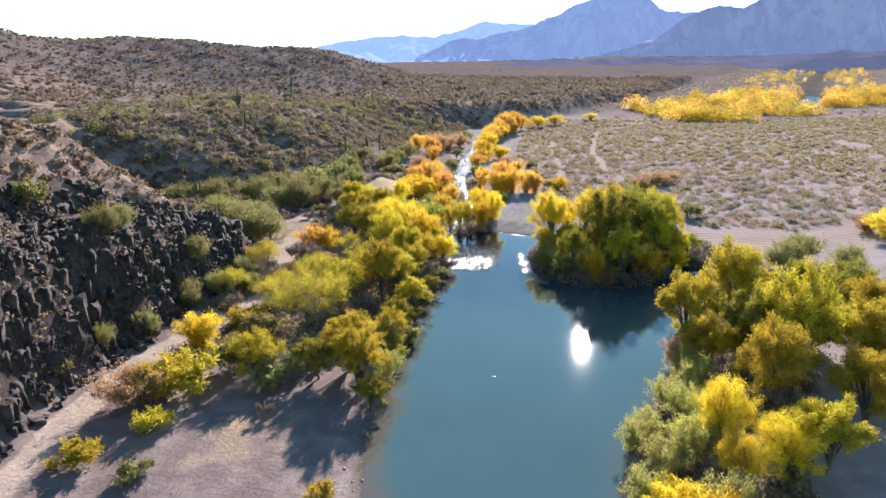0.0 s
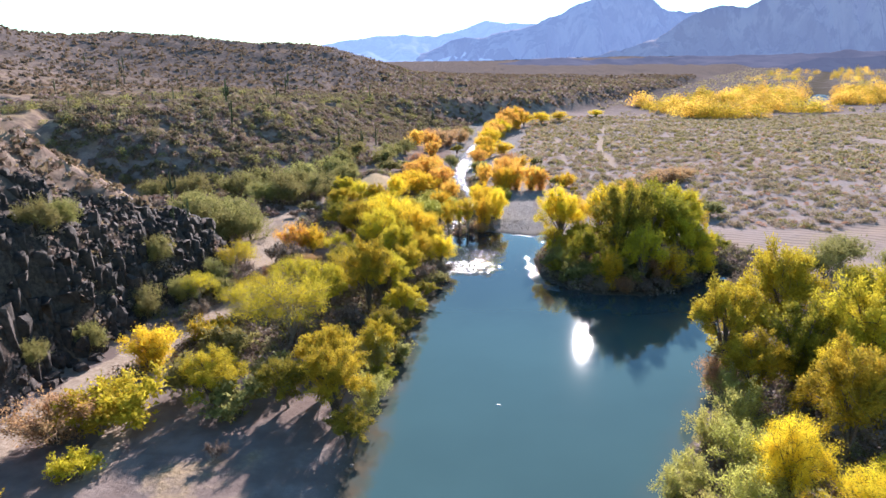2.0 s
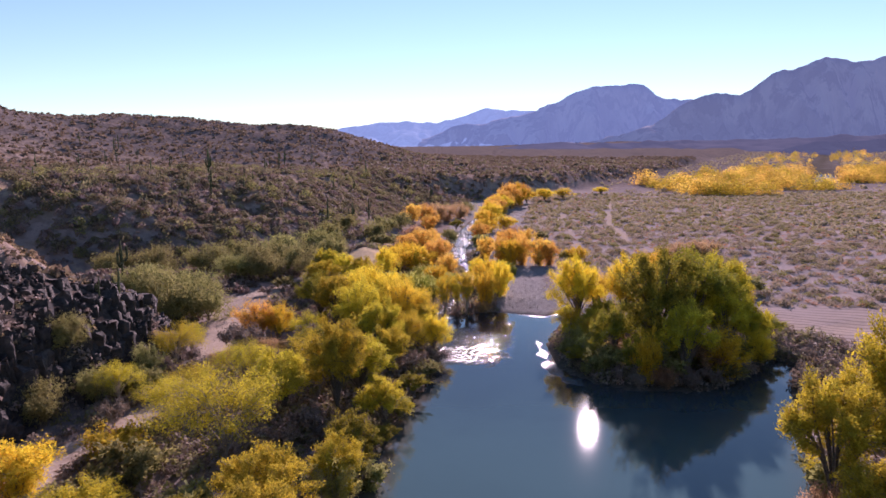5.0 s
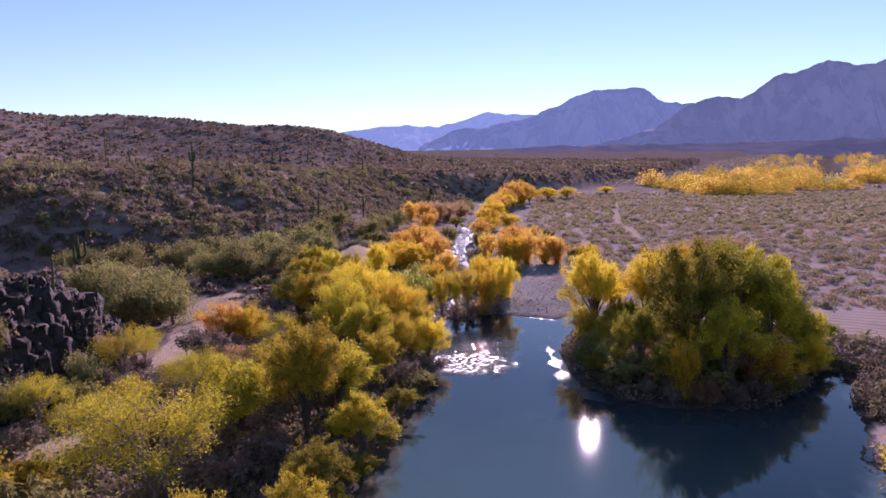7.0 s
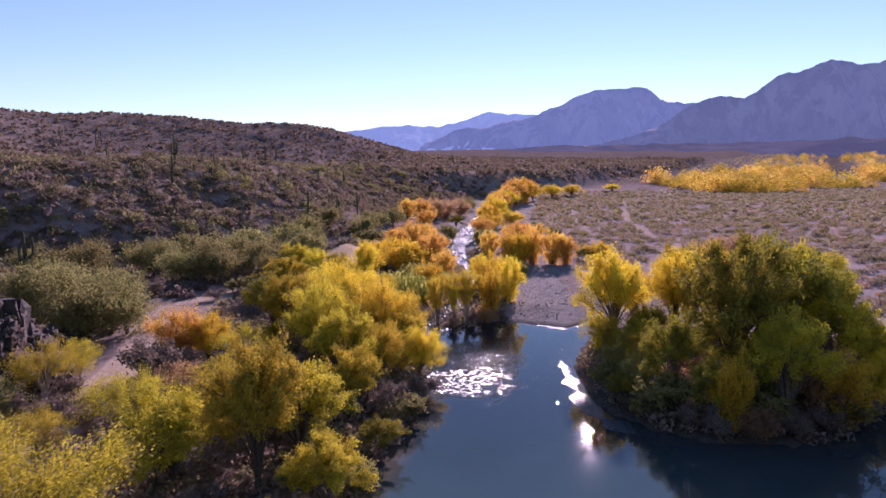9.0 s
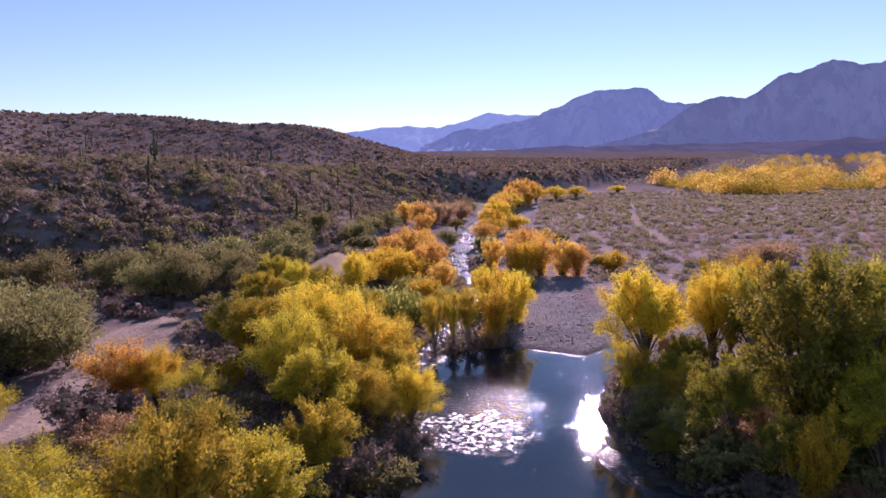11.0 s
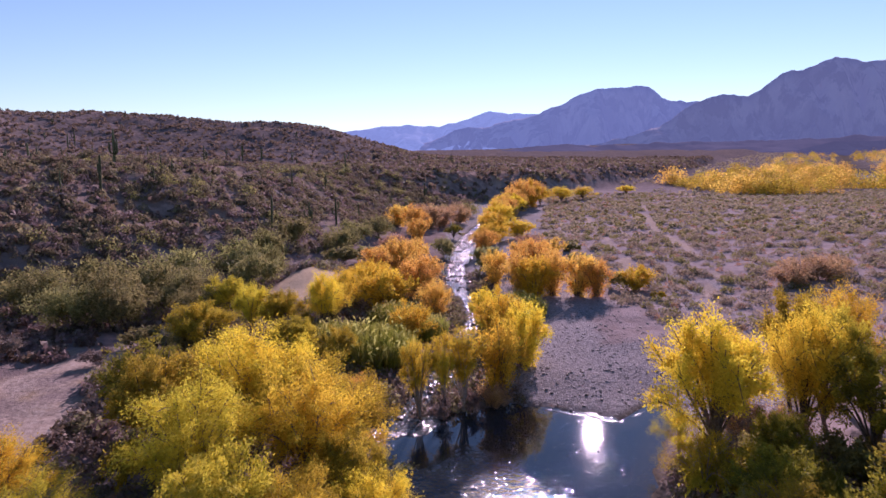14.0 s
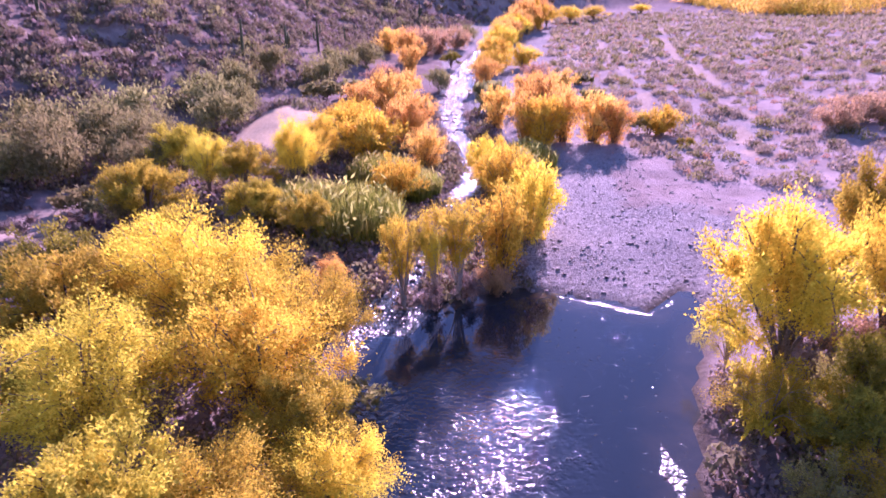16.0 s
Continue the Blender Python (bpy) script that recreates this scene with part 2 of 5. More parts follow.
POOL = water_material("pool_water", (0.042, 0.084, 0.086), [((4.5, 135.5, 0.0), 5.6, 1.9), ((5.0, 144.0, 0.0), 7.0, 1.0), ((-1.6, 156.0, 0.0), 3.2, 2.2), ((13.0, 141.0, 0.0), 10.0, 0.055)], 0.004, 0.02, 0.26, 1.1)
STREAM = water_material("stream_water", (0.035, 0.05, 0.05), [], 1.0, 0.13, 0.34)
SPECK_WHITE = plain_material("foam", (0.75, 0.75, 0.72), (0.85, 0.85, 0.83), 3.0, 0.7)


# ---- mesh helpers ----
def mesh_object(name, verts, faces, material, parent=None, label=""):
    """One mesh object from arrays of corners and of faces that all have as many corners."""
    verts, faces = np.asarray(verts, dtype=np.float32), np.asarray(faces, dtype=np.int32)
    me = bpy.data.meshes.new(name)
    me.vertices.add(len(verts))
    me.vertices.foreach_set("co", verts.ravel())
    me.loops.add(faces.size)
    me.loops.foreach_set("vertex_index", faces.ravel())
    me.polygons.add(len(faces))
    me.polygons.foreach_set("loop_start", np.arange(0, faces.size, faces.shape[1], dtype=np.int32))
    me.update(calc_edges=True)
    me.validate()
    me.materials.append(material)
    ob = new(name, me)
    if parent:
        ob.parent = parent
    return tagged(ob, label) if label else ob


def smooth(ob):
    ob.data.polygons.foreach_set("use_smooth", np.ones(len(ob.data.polygons), dtype=bool))
    return ob


def hashed(ix, iy, seed):
    v = np.sin(ix * 127.1 + iy * 311.7 + seed * 74.7) * 43758.5453
    return v - np.floor(v)


def value_noise(x, y, seed=0):
    ix, iy = np.floor(x), np.floor(y)
    fx, fy = x - ix, y - iy
    fx, fy = fx * fx * (3 - 2 * fx), fy * fy * (3 - 2 * fy)
    a, b = hashed(ix, iy, seed), hashed(ix + 1, iy, seed)
    c, d = hashed(ix, iy + 1, seed), hashed(ix + 1, iy + 1, seed)
    return (a + (b - a) * fx) * (1 - fy) + (c + (d - c) * fx) * fy - 0.5


def fbm(x, y, size, octaves=4, seed=0):
    total, amp = 0.0, 1.0
    for i in range(octaves):
        total = total + amp * value_noise(x / size + 13.7 * i, y / size - 7.3 * i, seed + i)
        size, amp = size / 2.05, amp * 0.5
    return total


def step(a, b, v):
    t = np.clip((v - a) / (b - a), 0, 1)
    return t * t * (3 - 2 * t)


def line_distance(x, y, points):
    """Distance to a polyline, and the signed side (positive on its left) of the nearest stretch."""
    best, side = np.full(np.shape(x), 1e9), np.zeros(np.shape(x))
    for (ax, ay), (bx, by) in zip(points[:-1], points[1:]):
        dx, dy = bx - ax, by - ay
        k = np.clip(((x - ax) * dx + (y - ay) * dy) / (dx * dx + dy * dy), 0, 1)
        d = np.hypot(x - ax - k * dx, y - ay - k * dy)
        s = np.sign(dx * (y - ay) - dy * (x - ax))
        side = np.where(d < best, s, side)
        best = np.minimum(best, d)
    return best, side


def inside(x, y, points):
    odd = np.zeros(np.shape(x), dtype=bool)
    for (ax, ay), (bx, by) in zip(points, points[1:] + points[:1]):
        if ay != by:
            odd ^= ((ay > y) != (by > y)) & (x < (bx - ax) * (y - ay) / (by - ay) + ax)
    return odd


# ---- the plan ----
SHORE = [(-12, -400), (-9, 0), (-8, 40), (-8, 55), (-8.7, 64), (-8, 72), (-7, 82), (-6, 92), (-5, 104), (-3, 114), (-0.5, 124),
         (0.5, 133), (-1.5, 144), (-3, 152), (-4.6, 155.6), (-3.6, 158.4), (0, 159.6), (4, 160.4), (7.5, 161.6), (10, 162.8), (13, 162), (17, 160.4), (20, 158.6),
         (22.5, 161), (24, 162.5), (24.5, 158), (20.5, 150), (17.6, 141), (17.1, 131), (17.8, 125.5), (21.6, 120.2), (26, 117.6), (32, 117), (38, 118.8),
         (44, 124.5), (49, 131), (51, 128), (45, 117), (40, 107), (36.5, 97), (32, 86), (26, 75.5), (19.5, 65), (15.8, 55),
         (15, 40), (14, 0), (12, -400)]
BROOK = [(-1.6, 157), (0.4, 162.5), (3, 169), (6, 182), (8.5, 200), (6.0, 222), (4.8, 245), (7.6, 272), (11, 298), (18.2, 346), (27, 388), (34, 420)]
RIVER = [(170, 480), (210, 510), (250, 540), (325, 612), (500, 940), (690, 1300), (1100, 2000)]
TERRACE = [(-400, 120), (-230, 150), (-140, 168), (-80, 190), (-46, 213), (-28, 237), (-17, 272), (-12, 310), (2, 370), (22, 432), (80, 492),
           (250, 800), (530, 1400), (1200, 2600), (2400, 4800)]
CRAG = [(-47, -300), (-48, 0), (-47, 60), (-46, 84), (-43, 101), (-38.5, 115), (-36.5, 128), (-39.5, 141), (-50, 150), (-75, 156), (-140, 150), (-260, 130)]
TRACKS = [[(-41, 0), (-41.5, 54), (-42, 66), (-42, 79), (-38, 92), (-33, 103), (-31, 112), (-32, 128), (-35, 150), (-38, 165), (-34, 185), (-28, 200), (-18, 215), (-8, 236)],
          [(-31.5, 66), (-33, 82), (-36, 95)],
          [(50, 158), (62, 140), (78, 150), (96, 157), (125, 163), (200, 165)],
          [(78, 150), (74, 132), (84, 112), (86, 60)],
          [(40, 190), (54, 225), (62, 262), (66, 300), (76, 345), (90, 400), (118, 450)],
          [(34, 200), (45, 260), (50, 320), (60, 365)]]


def water_level(y):
    return np.interp(y, [-400, 166, 190, 350, 450, 600, 1300, 2000], [0, 0, 0.35, 0.8, 1.6, 3.2, 7, 12])


def from_water(x, y):
    """Distance from the nearest shore of pool or brook, negative in the water."""
    d, _ = line_distance(x, y, SHORE)
    d = np.where(inside(x, y, SHORE), -d, d)
    b, _ = line_distance(x, y, BROOK)
    wide = np.interp(y, [160, 200, 226, 245, 300, 350, 400], [1.2, 1.2, 2.0, 2.9, 3.2, 2.6, 1.8]) + 0.9 * fbm(x, y, 9, 2, 41)
    r, _ = line_distance(x, y, RIVER)
    return np.minimum(np.minimum(d, b - wide), r - np.interp(y, [450, 560, 640], [0.5, 5, 13]))


def height(x, y):
    """The ground's height, with the masks for its material."""
    x, y = np.asarray(x, dtype=float), np.asarray(y, dtype=float)
    dw = from_water(x, y)
    ripple = fbm(x, y, 6.0, 3, 5)
    bank = np.where(dw < 0, -0.3 - 0.28 * np.minimum(-dw, 6), 0.02 + 0.14 * np.minimum(dw, 8) + 0.022 * np.clip(dw - 8, 0, 110))
    z = water_level(y) + bank + (0.35 * ripple + 0.8 * fbm(x, y, 28, 3, 9)) * step(0, 12, dw)
    z = z + 0.004 * np.clip(y - 700, 0, 5000) + 0.012 * np.clip(y - 2200, 0, 5000) + 0.01 * np.clip(x - 260, 0, 4000)
    # terrace and hills on the left
    dt, side = line_distance(x, y, TERRACE)
    s = dt * side + (7 * fbm(x, y, 38, 3, 21) + 15 * fbm(x, y, 95, 2, 22) * step(150, 230, y)) * step(-30, 15, dt * side)
    rise = np.interp(y, [150, 235, 300, 420, 520, 800], [18, 20, 19, 16, 11, 9])
    broad = np.interp(y, [150, 205, 245, 380, 440, 520], [34, 36, 58, 50, 24, 16])
    hill = step(-4, broad, s)
    z = z + rise * hill + 0.022 * np.clip(s - 30, 0, 700)
    z = z + 47 * np.exp(-((x + 340) / 170) ** 2 - ((y - 830) / 190) ** 2) + 24 * np.exp(-((x + 140) / 90) ** 2 - ((y - 850) / 190) ** 2)
    z = z + 62 * np.exp(-((x + 440) / 120) ** 2 - ((y - 520) / 170) ** 2)
    gully = np.abs(fbm(x, y, 45, 3, 33))
    z = z + hill * (3.2 * fbm(x, y, 30, 4, 27) - 4.0 * step(0.10, 0.0, gully) * step(12, 40, s))
    z = z + 5.0 * np.exp(-((x + 65) / 14) ** 2 - ((y - 164) / 13) ** 2) + 3.2 * np.exp(-((x + 20.3) / 6.0) ** 2 - ((y - 219) / 14) ** 2)
    z = z + 0.010 * np.clip(y - 1500, 0, 1900) * step(100, 1300, x)
    # the crag
    dc, cside = line_distance(x, y, CRAG)
    c = dc * cside + 2.2 * fbm(x, y, 9, 3, 51)
    top = np.interp(y, [-300, 60, 100, 112, 120, 130, 142, 152], [20, 18, 15, 13, 11, 8.5, 5, 4])
    back = np.interp(y, [-300, 60, 100, 112, 120, 130, 145, 160], [19, 18, 17, 15, 11, 7, 3, 2])
    crag = step(-1.0, 6.0, c) * top + back * step(4, 26, c)
    crag = crag + (2.0 * fbm(x, y, 5, 4, 57) + 1.6 * fbm(x, y, 14, 3, 58)) * step(0, 4, c)
    z = np.where(c > -1.2, np.maximum(z, 1.2 + crag), z)
    # wheel tracks
    track = np.zeros_like(z)
    for i, line in enumerate(TRACKS):
        d, _ = line_distance(x + 1.2 * fbm(x, y, 11, 2, 61 + i), y, line)
        w = (1.9, 1.0, 2.4, 2.2, 1.0, 0.9)[i]
        if i == 0:
            w = w + 4.2 * np.exp(-((y - 156) / 14) ** 2)
        worn = step(-0.22, 0.12, fbm(x, y, 17, 3, 67)) if i >= 4 else 1.0
        track = np.maximum(track, step(w + 0.9, w - 0.5, d) * worn)
    z = z - 0.12 * track
    berm = step(0.25, 0.6, np.exp(-((x + 20.3) / 5.6) ** 2 - ((y - 211) / 10) ** 2))
    masks = {
        "hill": np.clip(hill + step(2, 8, c), 0, 1),
        "flat": step(8, 40, x),
        "far": step(420, 640, y + 0.12 * np.abs(x)),
        "rock": step(-0.6, 0.8, c) * step(16, 9, c + 6 * fbm(x, y, 12, 3, 59)) * 0.95,
        "straw": step(9, 16, c) * 0.36 + 0.5 * step(0.05, 0.2, fbm(x, y, 16, 3, 71)) * step(3, 10, dw) * (x < 0),
        "gravel": step(24, 9, dw) * (x > 4) * step(150, 165, y) + 0.42 * step(1.25, 0.2, np.hypot((x - 100) / 22, (y - 203) / 36) + 1.1 * fbm(x, y, 18, 4, 69)) + 0.34 * step(22, 5, dw) * (x < 10) + 0.46 * step(1.3, 0.5, np.hypot((x - 44) / 16, (y - 218) / 34) + 0.5 * fbm(x, y, 14, 3, 68)),
        # pale track weakened in the wash, painting in the tree shade there
        "track": track * (1 - 0.45 * np.exp(-((x + 37) / 12) ** 2 - ((y - 157) / 16) ** 2)) * (0.62 + 0.9 * np.clip(0.4 + fbm(x, y, 12, 3, 66), 0, 0.5)),
        "berm": berm,
        "ruts": step(17, 5, line_distance(x, y, TRACKS[2])[0]) * (x > 46),
        # damp shoreline; widened round the peninsula to paint the trees' shade on its bank
        "wet_shade": step(1.4, 0.1, dw - 0.8 * ripple - 3.0 * ((x > 15) & (x < 52) & (y > 112) & (y < 138))),
    }
    return z, masks


def ground_z(x, y):
    return float(height(np.array([x]), np.array([y]))[0][0])


def stretch(parts):
    """Grid lines from (start, end, spacing) stretches."""
    out = [np.arange(a, b, d) for a, b, d in parts]
    return np.concatenate(out + [np.array([parts[-1][1]])])


def build_ground():
    xs = stretch([(-4600, -1000, 180), (-1000, -400, 30), (-400, -130, 7), (-130, -70, 2), (-70, 75, 1.2), (75, 150, 2.5), (150, 420, 8), (420, 1200, 30), (1200, 4600, 180)])
    ys = stretch([(-400, -40, 20), (-40, 30, 4), (30, 260, 1.3), (260, 460, 2.6), (460, 1100, 9), (1100, 2000, 35), (2000, 4900, 140)])
    gx, gy = np.meshgrid(xs, ys)
    z, masks = height(gx, gy)
    nx, ny = len(xs), len(ys)
    idx = np.arange(nx * ny).reshape(ny, nx)
    faces = np.stack([idx[:-1, :-1], idx[:-1, 1:], idx[1:, 1:], idx[1:, :-1]], -1).reshape(-1, 4)
    ob = smooth(mesh_object("ground", np.stack([gx, gy, z], -1).reshape(-1, 3), faces, GROUND))
    for name, values in masks.items():
        at = ob.data.attributes.new(name, "FLOAT", "POINT")
        at.data.foreach_set("value", np.clip(values, 0, 1).ravel().astype(np.float32))
    return tagged(ob, "tan desert soil, gravel and rocky slopes along a river", "ground", kind="structure")


def build_water():
    xs, ys = np.linspace(-16, 58, 112), np.concatenate([np.linspace(-400, 30, 20)[:-1], np.linspace(30, 172, 190)])
    n, m = len(xs), len(ys)
    gx, gy = np.meshgrid(xs, ys)
    idx = np.arange(n * m).reshape(m, n)
    faces = np.stack([idx[:-1, :-1], idx[:-1, 1:], idx[1:, 1:], idx[1:, :-1]], -1).reshape(-1, 4)
    ob = mesh_object("water_pool", np.stack([gx, gy, 0 * gx], -1).reshape(-1, 3), faces, POOL)
    at = ob.data.attributes.new("shallow", "FLOAT", "POINT")
    at.data.foreach_set("value", (step(-3.2, -0.2, from_water(gx, gy) + 1.2 * fbm(gx, gy, 5, 3, 47)) * np.where(gx < 0, 1.0, 0.25)).ravel().astype(np.float32))
    tagged(ob, "calm blue-green river pool mirroring the sky", "water", kind="structure")
    ribbon("water_stream", "shallow sunlit stream riffling over stones", BROOK, [4.0, 4.0, 6.0, 7, 7])
    ribbon("water_river", "far reach of the river between yellow trees", RIVER, [6, 6, 6, 12, 24])
    ribbon("water_riffle", "bright wavelets along the gravel shore", [(12, 162.1), (17, 160), (20, 158.2), (22.5, 160.6), (24, 161.8)], [0.15, 0.15, 0.15, 1, 1])
    ribbon("water_ripples", "bright wavelets along the wooded shore", [(16.6, 143), (16.4, 137), (16.5, 132)], [0.55, 0.55, 0.55, 1, 1])
    ribbon("water_ripples", "bright wavelets along the wooded shore", [(16.5, 132), (16.9, 126), (18.3, 122.3), (20.8, 118.8)], [0.7, 0.7, 0.7, 1, 1])


def ribbon(name, label, line, widths):
    pts = np.array(line, dtype=float)
    t = np.concatenate([[0], np.cumsum(np.hypot(*np.diff(pts, axis=0).T))])
    k = np.arange(0, t[-1], 0.35 if t[-1] < 60 else 2.0 if t[-1] < 400 else 8.0)
    cx, cy = np.interp(k, t, pts[:, 0]), np.interp(k, t, pts[:, 1])
    tx, ty = np.gradient(cx), np.gradient(cy)
    length = np.hypot(tx, ty)
    nxv, nyv = -ty / length, tx / length
    half = np.interp(cy, [160, 200, 350, 500, 700], widths)
    if t[-1] < 60:
        half = half * np.clip(1 + 3.0 * fbm(cx, cy, 2.6, 3, 44), 0.08, 2.0) * np.clip(np.minimum(k, t[-1] - k) / 2.2, 0.06, 1)
        cx, cy = cx + 0.5 * fbm(cx, cy, 2.0, 2, 45), cy + 0.5 * fbm(cx, cy, 2.0, 2, 46)
    rows = [np.stack([cx + nxv * half * w, cy + nyv * half * w, water_level(cy) + 0.015], -1) for w in (-1, -0.5, 0, 0.5, 1)]
    verts = np.stack(rows, 1).reshape(-1, 3)
    idx = np.arange(len(k) * 5).reshape(len(k), 5)
    faces = np.stack([idx[:-1, 1:], idx[:-1, :-1], idx[1:, :-1], idx[1:, 1:]], -1).reshape(-1, 4)
    ob = smooth(mesh_object(name, verts, faces, STREAM))
    tagged(ob, label, "water", kind="structure")


def ridge(name, label, line, depth, width, foot, material, seed, rough=1.0):
    """A mountain range: a skyline of (x, z) at a distance, with spurs and gullies down to its foot."""
    px, pz = np.array(line, dtype=float).T
    xs = np.linspace(px[0], px[-1], 420)
    us = np.linspace(0, 1.25, 46)
    gx, gu = np.meshgrid(xs, us)
    gy = depth - width * (1 - gu)
    top = np.interp(gx, px, pz) - 5 + 14 * rough * fbm(gx, gx * 0, 120, 4, seed) + 11 * rough * fbm(gx, gx * 0, 52, 3, seed + 31)
    spur = np.abs(fbm(gx + 60 * fbm(gx, gy, 300, 2, seed + 5), gy * 0.45, 330, 5, seed + 2))
    fall = np.clip(1 - np.abs(1 - gu), 0, 1)
    shape = fall ** 1.25
    z = foot + (top - foot) * shape * (1 - 0.8 * rough * (0.33 - np.clip(spur, 0, 0.33)) / 0.33 * (4 * fall * (1 - fall)) ** 0.8)
    z = z + 10 * rough * fbm(gx, gy, 60, 3, seed + 8) * fall * (1 - fall) * 4
    idx = np.arange(gx.size).reshape(gx.shape)
    faces = np.stack([idx[:-1, :-1], idx[:-1, 1:], idx[1:, 1:], idx[1:, :-1]], -1).reshape(-1, 4)
    ob = smooth(mesh_object(name, np.stack([gx, gy, z], -1).reshape(-1, 3), faces, material))
    return tagged(ob, label, "mountain", kind="structure")


def build_mountains():
    # rock colour, then haze colour and the strength of its emission
    far = mountain_material("far_range_hazy_rock", (0.16, 0.18, 0.22), (0.30, 0.47, 0.80), 0.42)
    mid = mountain_material("middle_range_hazy_rock", (0.215, 0.195, 0.20), (0.235, 0.36, 0.67), 0.31)
    near = mountain_material("near_range_hazy_rock", (0.215, 0.19, 0.185), (0.225, 0.32, 0.57), 0.25)
    low = mountain_material("foothill_hazy_rock", (0.07, 0.06, 0.065), (0.23, 0.28, 0.46), 0.20)
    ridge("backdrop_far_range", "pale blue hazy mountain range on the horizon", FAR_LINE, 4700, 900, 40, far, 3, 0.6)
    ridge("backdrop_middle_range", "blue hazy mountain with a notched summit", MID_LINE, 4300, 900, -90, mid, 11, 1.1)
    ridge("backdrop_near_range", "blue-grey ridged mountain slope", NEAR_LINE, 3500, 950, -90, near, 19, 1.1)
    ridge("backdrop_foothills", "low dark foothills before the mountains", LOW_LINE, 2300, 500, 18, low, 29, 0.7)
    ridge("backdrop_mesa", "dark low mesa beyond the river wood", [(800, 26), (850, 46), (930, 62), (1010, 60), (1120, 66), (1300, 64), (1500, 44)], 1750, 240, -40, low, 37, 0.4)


FAR_LINE = [(-1800, 60), (-1174, 112), (-943, 155), (-751, 209), (-560, 230), (-438, 247), (-256, 253), (-47, 251), (162, 301), (295, 340), (427, 324), (617, 314), (1400, 240), (2800, 200)]
MID_LINE = [(-420, 70), (-96, 136), (44, 196), (252, 228), (408, 261), (564, 290), (684, 339), (838, 412), (907, 428), (959, 426), (1062, 448), (1147, 457), (1216, 436), (1304, 375), (1391, 353), (1478, 346), (1632, 350), (2120, 249), (3200, 175)]
NEAR_LINE = [(200, 50), (600, 86), (882, 116), (1049, 182), (1214, 277), (1297, 309), (1408, 319), (1464, 318), (1532, 356), (1621, 412), (1709, 430), (1818, 467), (1886, 483), (2039, 473), (2122, 480), (2170, 501), (2500, 569), (3400, 489)]
LOW_LINE = [(60, 42), (319, 66), (577, 74), (853, 66), (1128, 77), (1220, 84), (1311, 86), (1436, 81), (2300, 91)]
build_ground()
build_water()
build_mountains()


# ---- plants ----
def unit(v):
    return v / np.maximum(np.linalg.norm(v, axis=-1, keepdims=True), 1e-9)


def leaf_quads(centres, out, length, width, rng, droop=0.2):
    """Small bent leaf sprays at the centres, facing roughly out."""
    n = len(centres)
    normal = unit(out * 0.7 + rng.normal(size=(n, 3)) * 0.8)
    along = unit(np.cross(normal, rng.normal(size=(n, 3)))) + np.array([0, 0, -droop])
    across = unit(np.cross(along, normal))
    a = along * (length * rng.uniform(0.6, 1.25, n))[:, None] * 0.5
    b = across * (width * rng.uniform(0.6, 1.25, n))[:, None] * 0.5
    lift = normal * (np.ones(n) * width * 0.25)[:, None]
    verts = np.stack([centres - a, centres + b + lift - a * 0.1, centres + a, centres - b + lift - a * 0.1], 1).reshape(-1, 3)
    return verts, np.arange(n * 4).reshape(n, 4)


def leaf_blades(centres, way, out, size, rng):
    """Narrow leaf sprays that follow their sprigs and lie like shingles on their clump."""
    n = len(centres)
    along = unit(way + rng.normal(size=(n, 3)) * 0.55)
    across = unit(np.cross(along, out + rng.normal(size=(n, 3)) * 0.32))
    s = (size * rng.uniform(0.6, 1.4, n))[:, None]
    a, b = along * s * 0.60, across * s * 0.36
    return np.stack([centres - a * 0.7 - b * 0.6, centres + a, centres - a * 0.25 + b], 1).reshape(-1, 3), np.arange(n * 3).reshape(n, 3)


def leaf_tris(centres, out, size, rng):
    """Single-triangle leaf sprays for far and small bushes."""
    n = len(centres)
    normal = unit(out * 0.7 + rng.normal(size=(n, 3)) * 0.45)
    a = unit(np.cross(normal, rng.normal(size=(n, 3)))) * (size * rng.uniform(0.6, 1.3, n))[:, None]
    b = np.cross(normal, a) * 0.5
    return np.stack([centres - a * 0.5 - b, centres + a * 0.7, centres - a * 0.4 + b], 1).reshape(-1, 3), np.arange(n * 3).reshape(n, 3)


def tube(points, r0, r1, sides):
    """A tapered round limb along points."""
    p = np.asarray(points, dtype=float)
    d = unit(np.gradient(p, axis=0))
    u = unit(np.cross(d, np.array([0.31, 0.95, 0.11])))
    v = np.cross(d, u)
    r = np.linspace(r0, r1, len(p))[:, None, None]
    ang = np.linspace(0, 2 * np.pi, sides, endpoint=False)
    ring = p[:, None] + r * (np.cos(ang)[None, :, None] * u[:, None] + np.sin(ang)[None, :, None] * v[:, None])
    idx = np.arange(len(p) * sides).reshape(len(p), sides)
    nxt = np.roll(idx, -1, axis=1)
    return ring.reshape(-1, 3), np.stack([idx[:-1], nxt[:-1], nxt[1:], idx[1:]], -1).reshape(-1, 4)


def join(pieces):
    verts, faces, base = [], [], 0
    for v, f in pieces:
        verts.append(v)
        faces.append(f + base)
        base += len(v)
    return np.concatenate(verts), np.concatenate(faces)


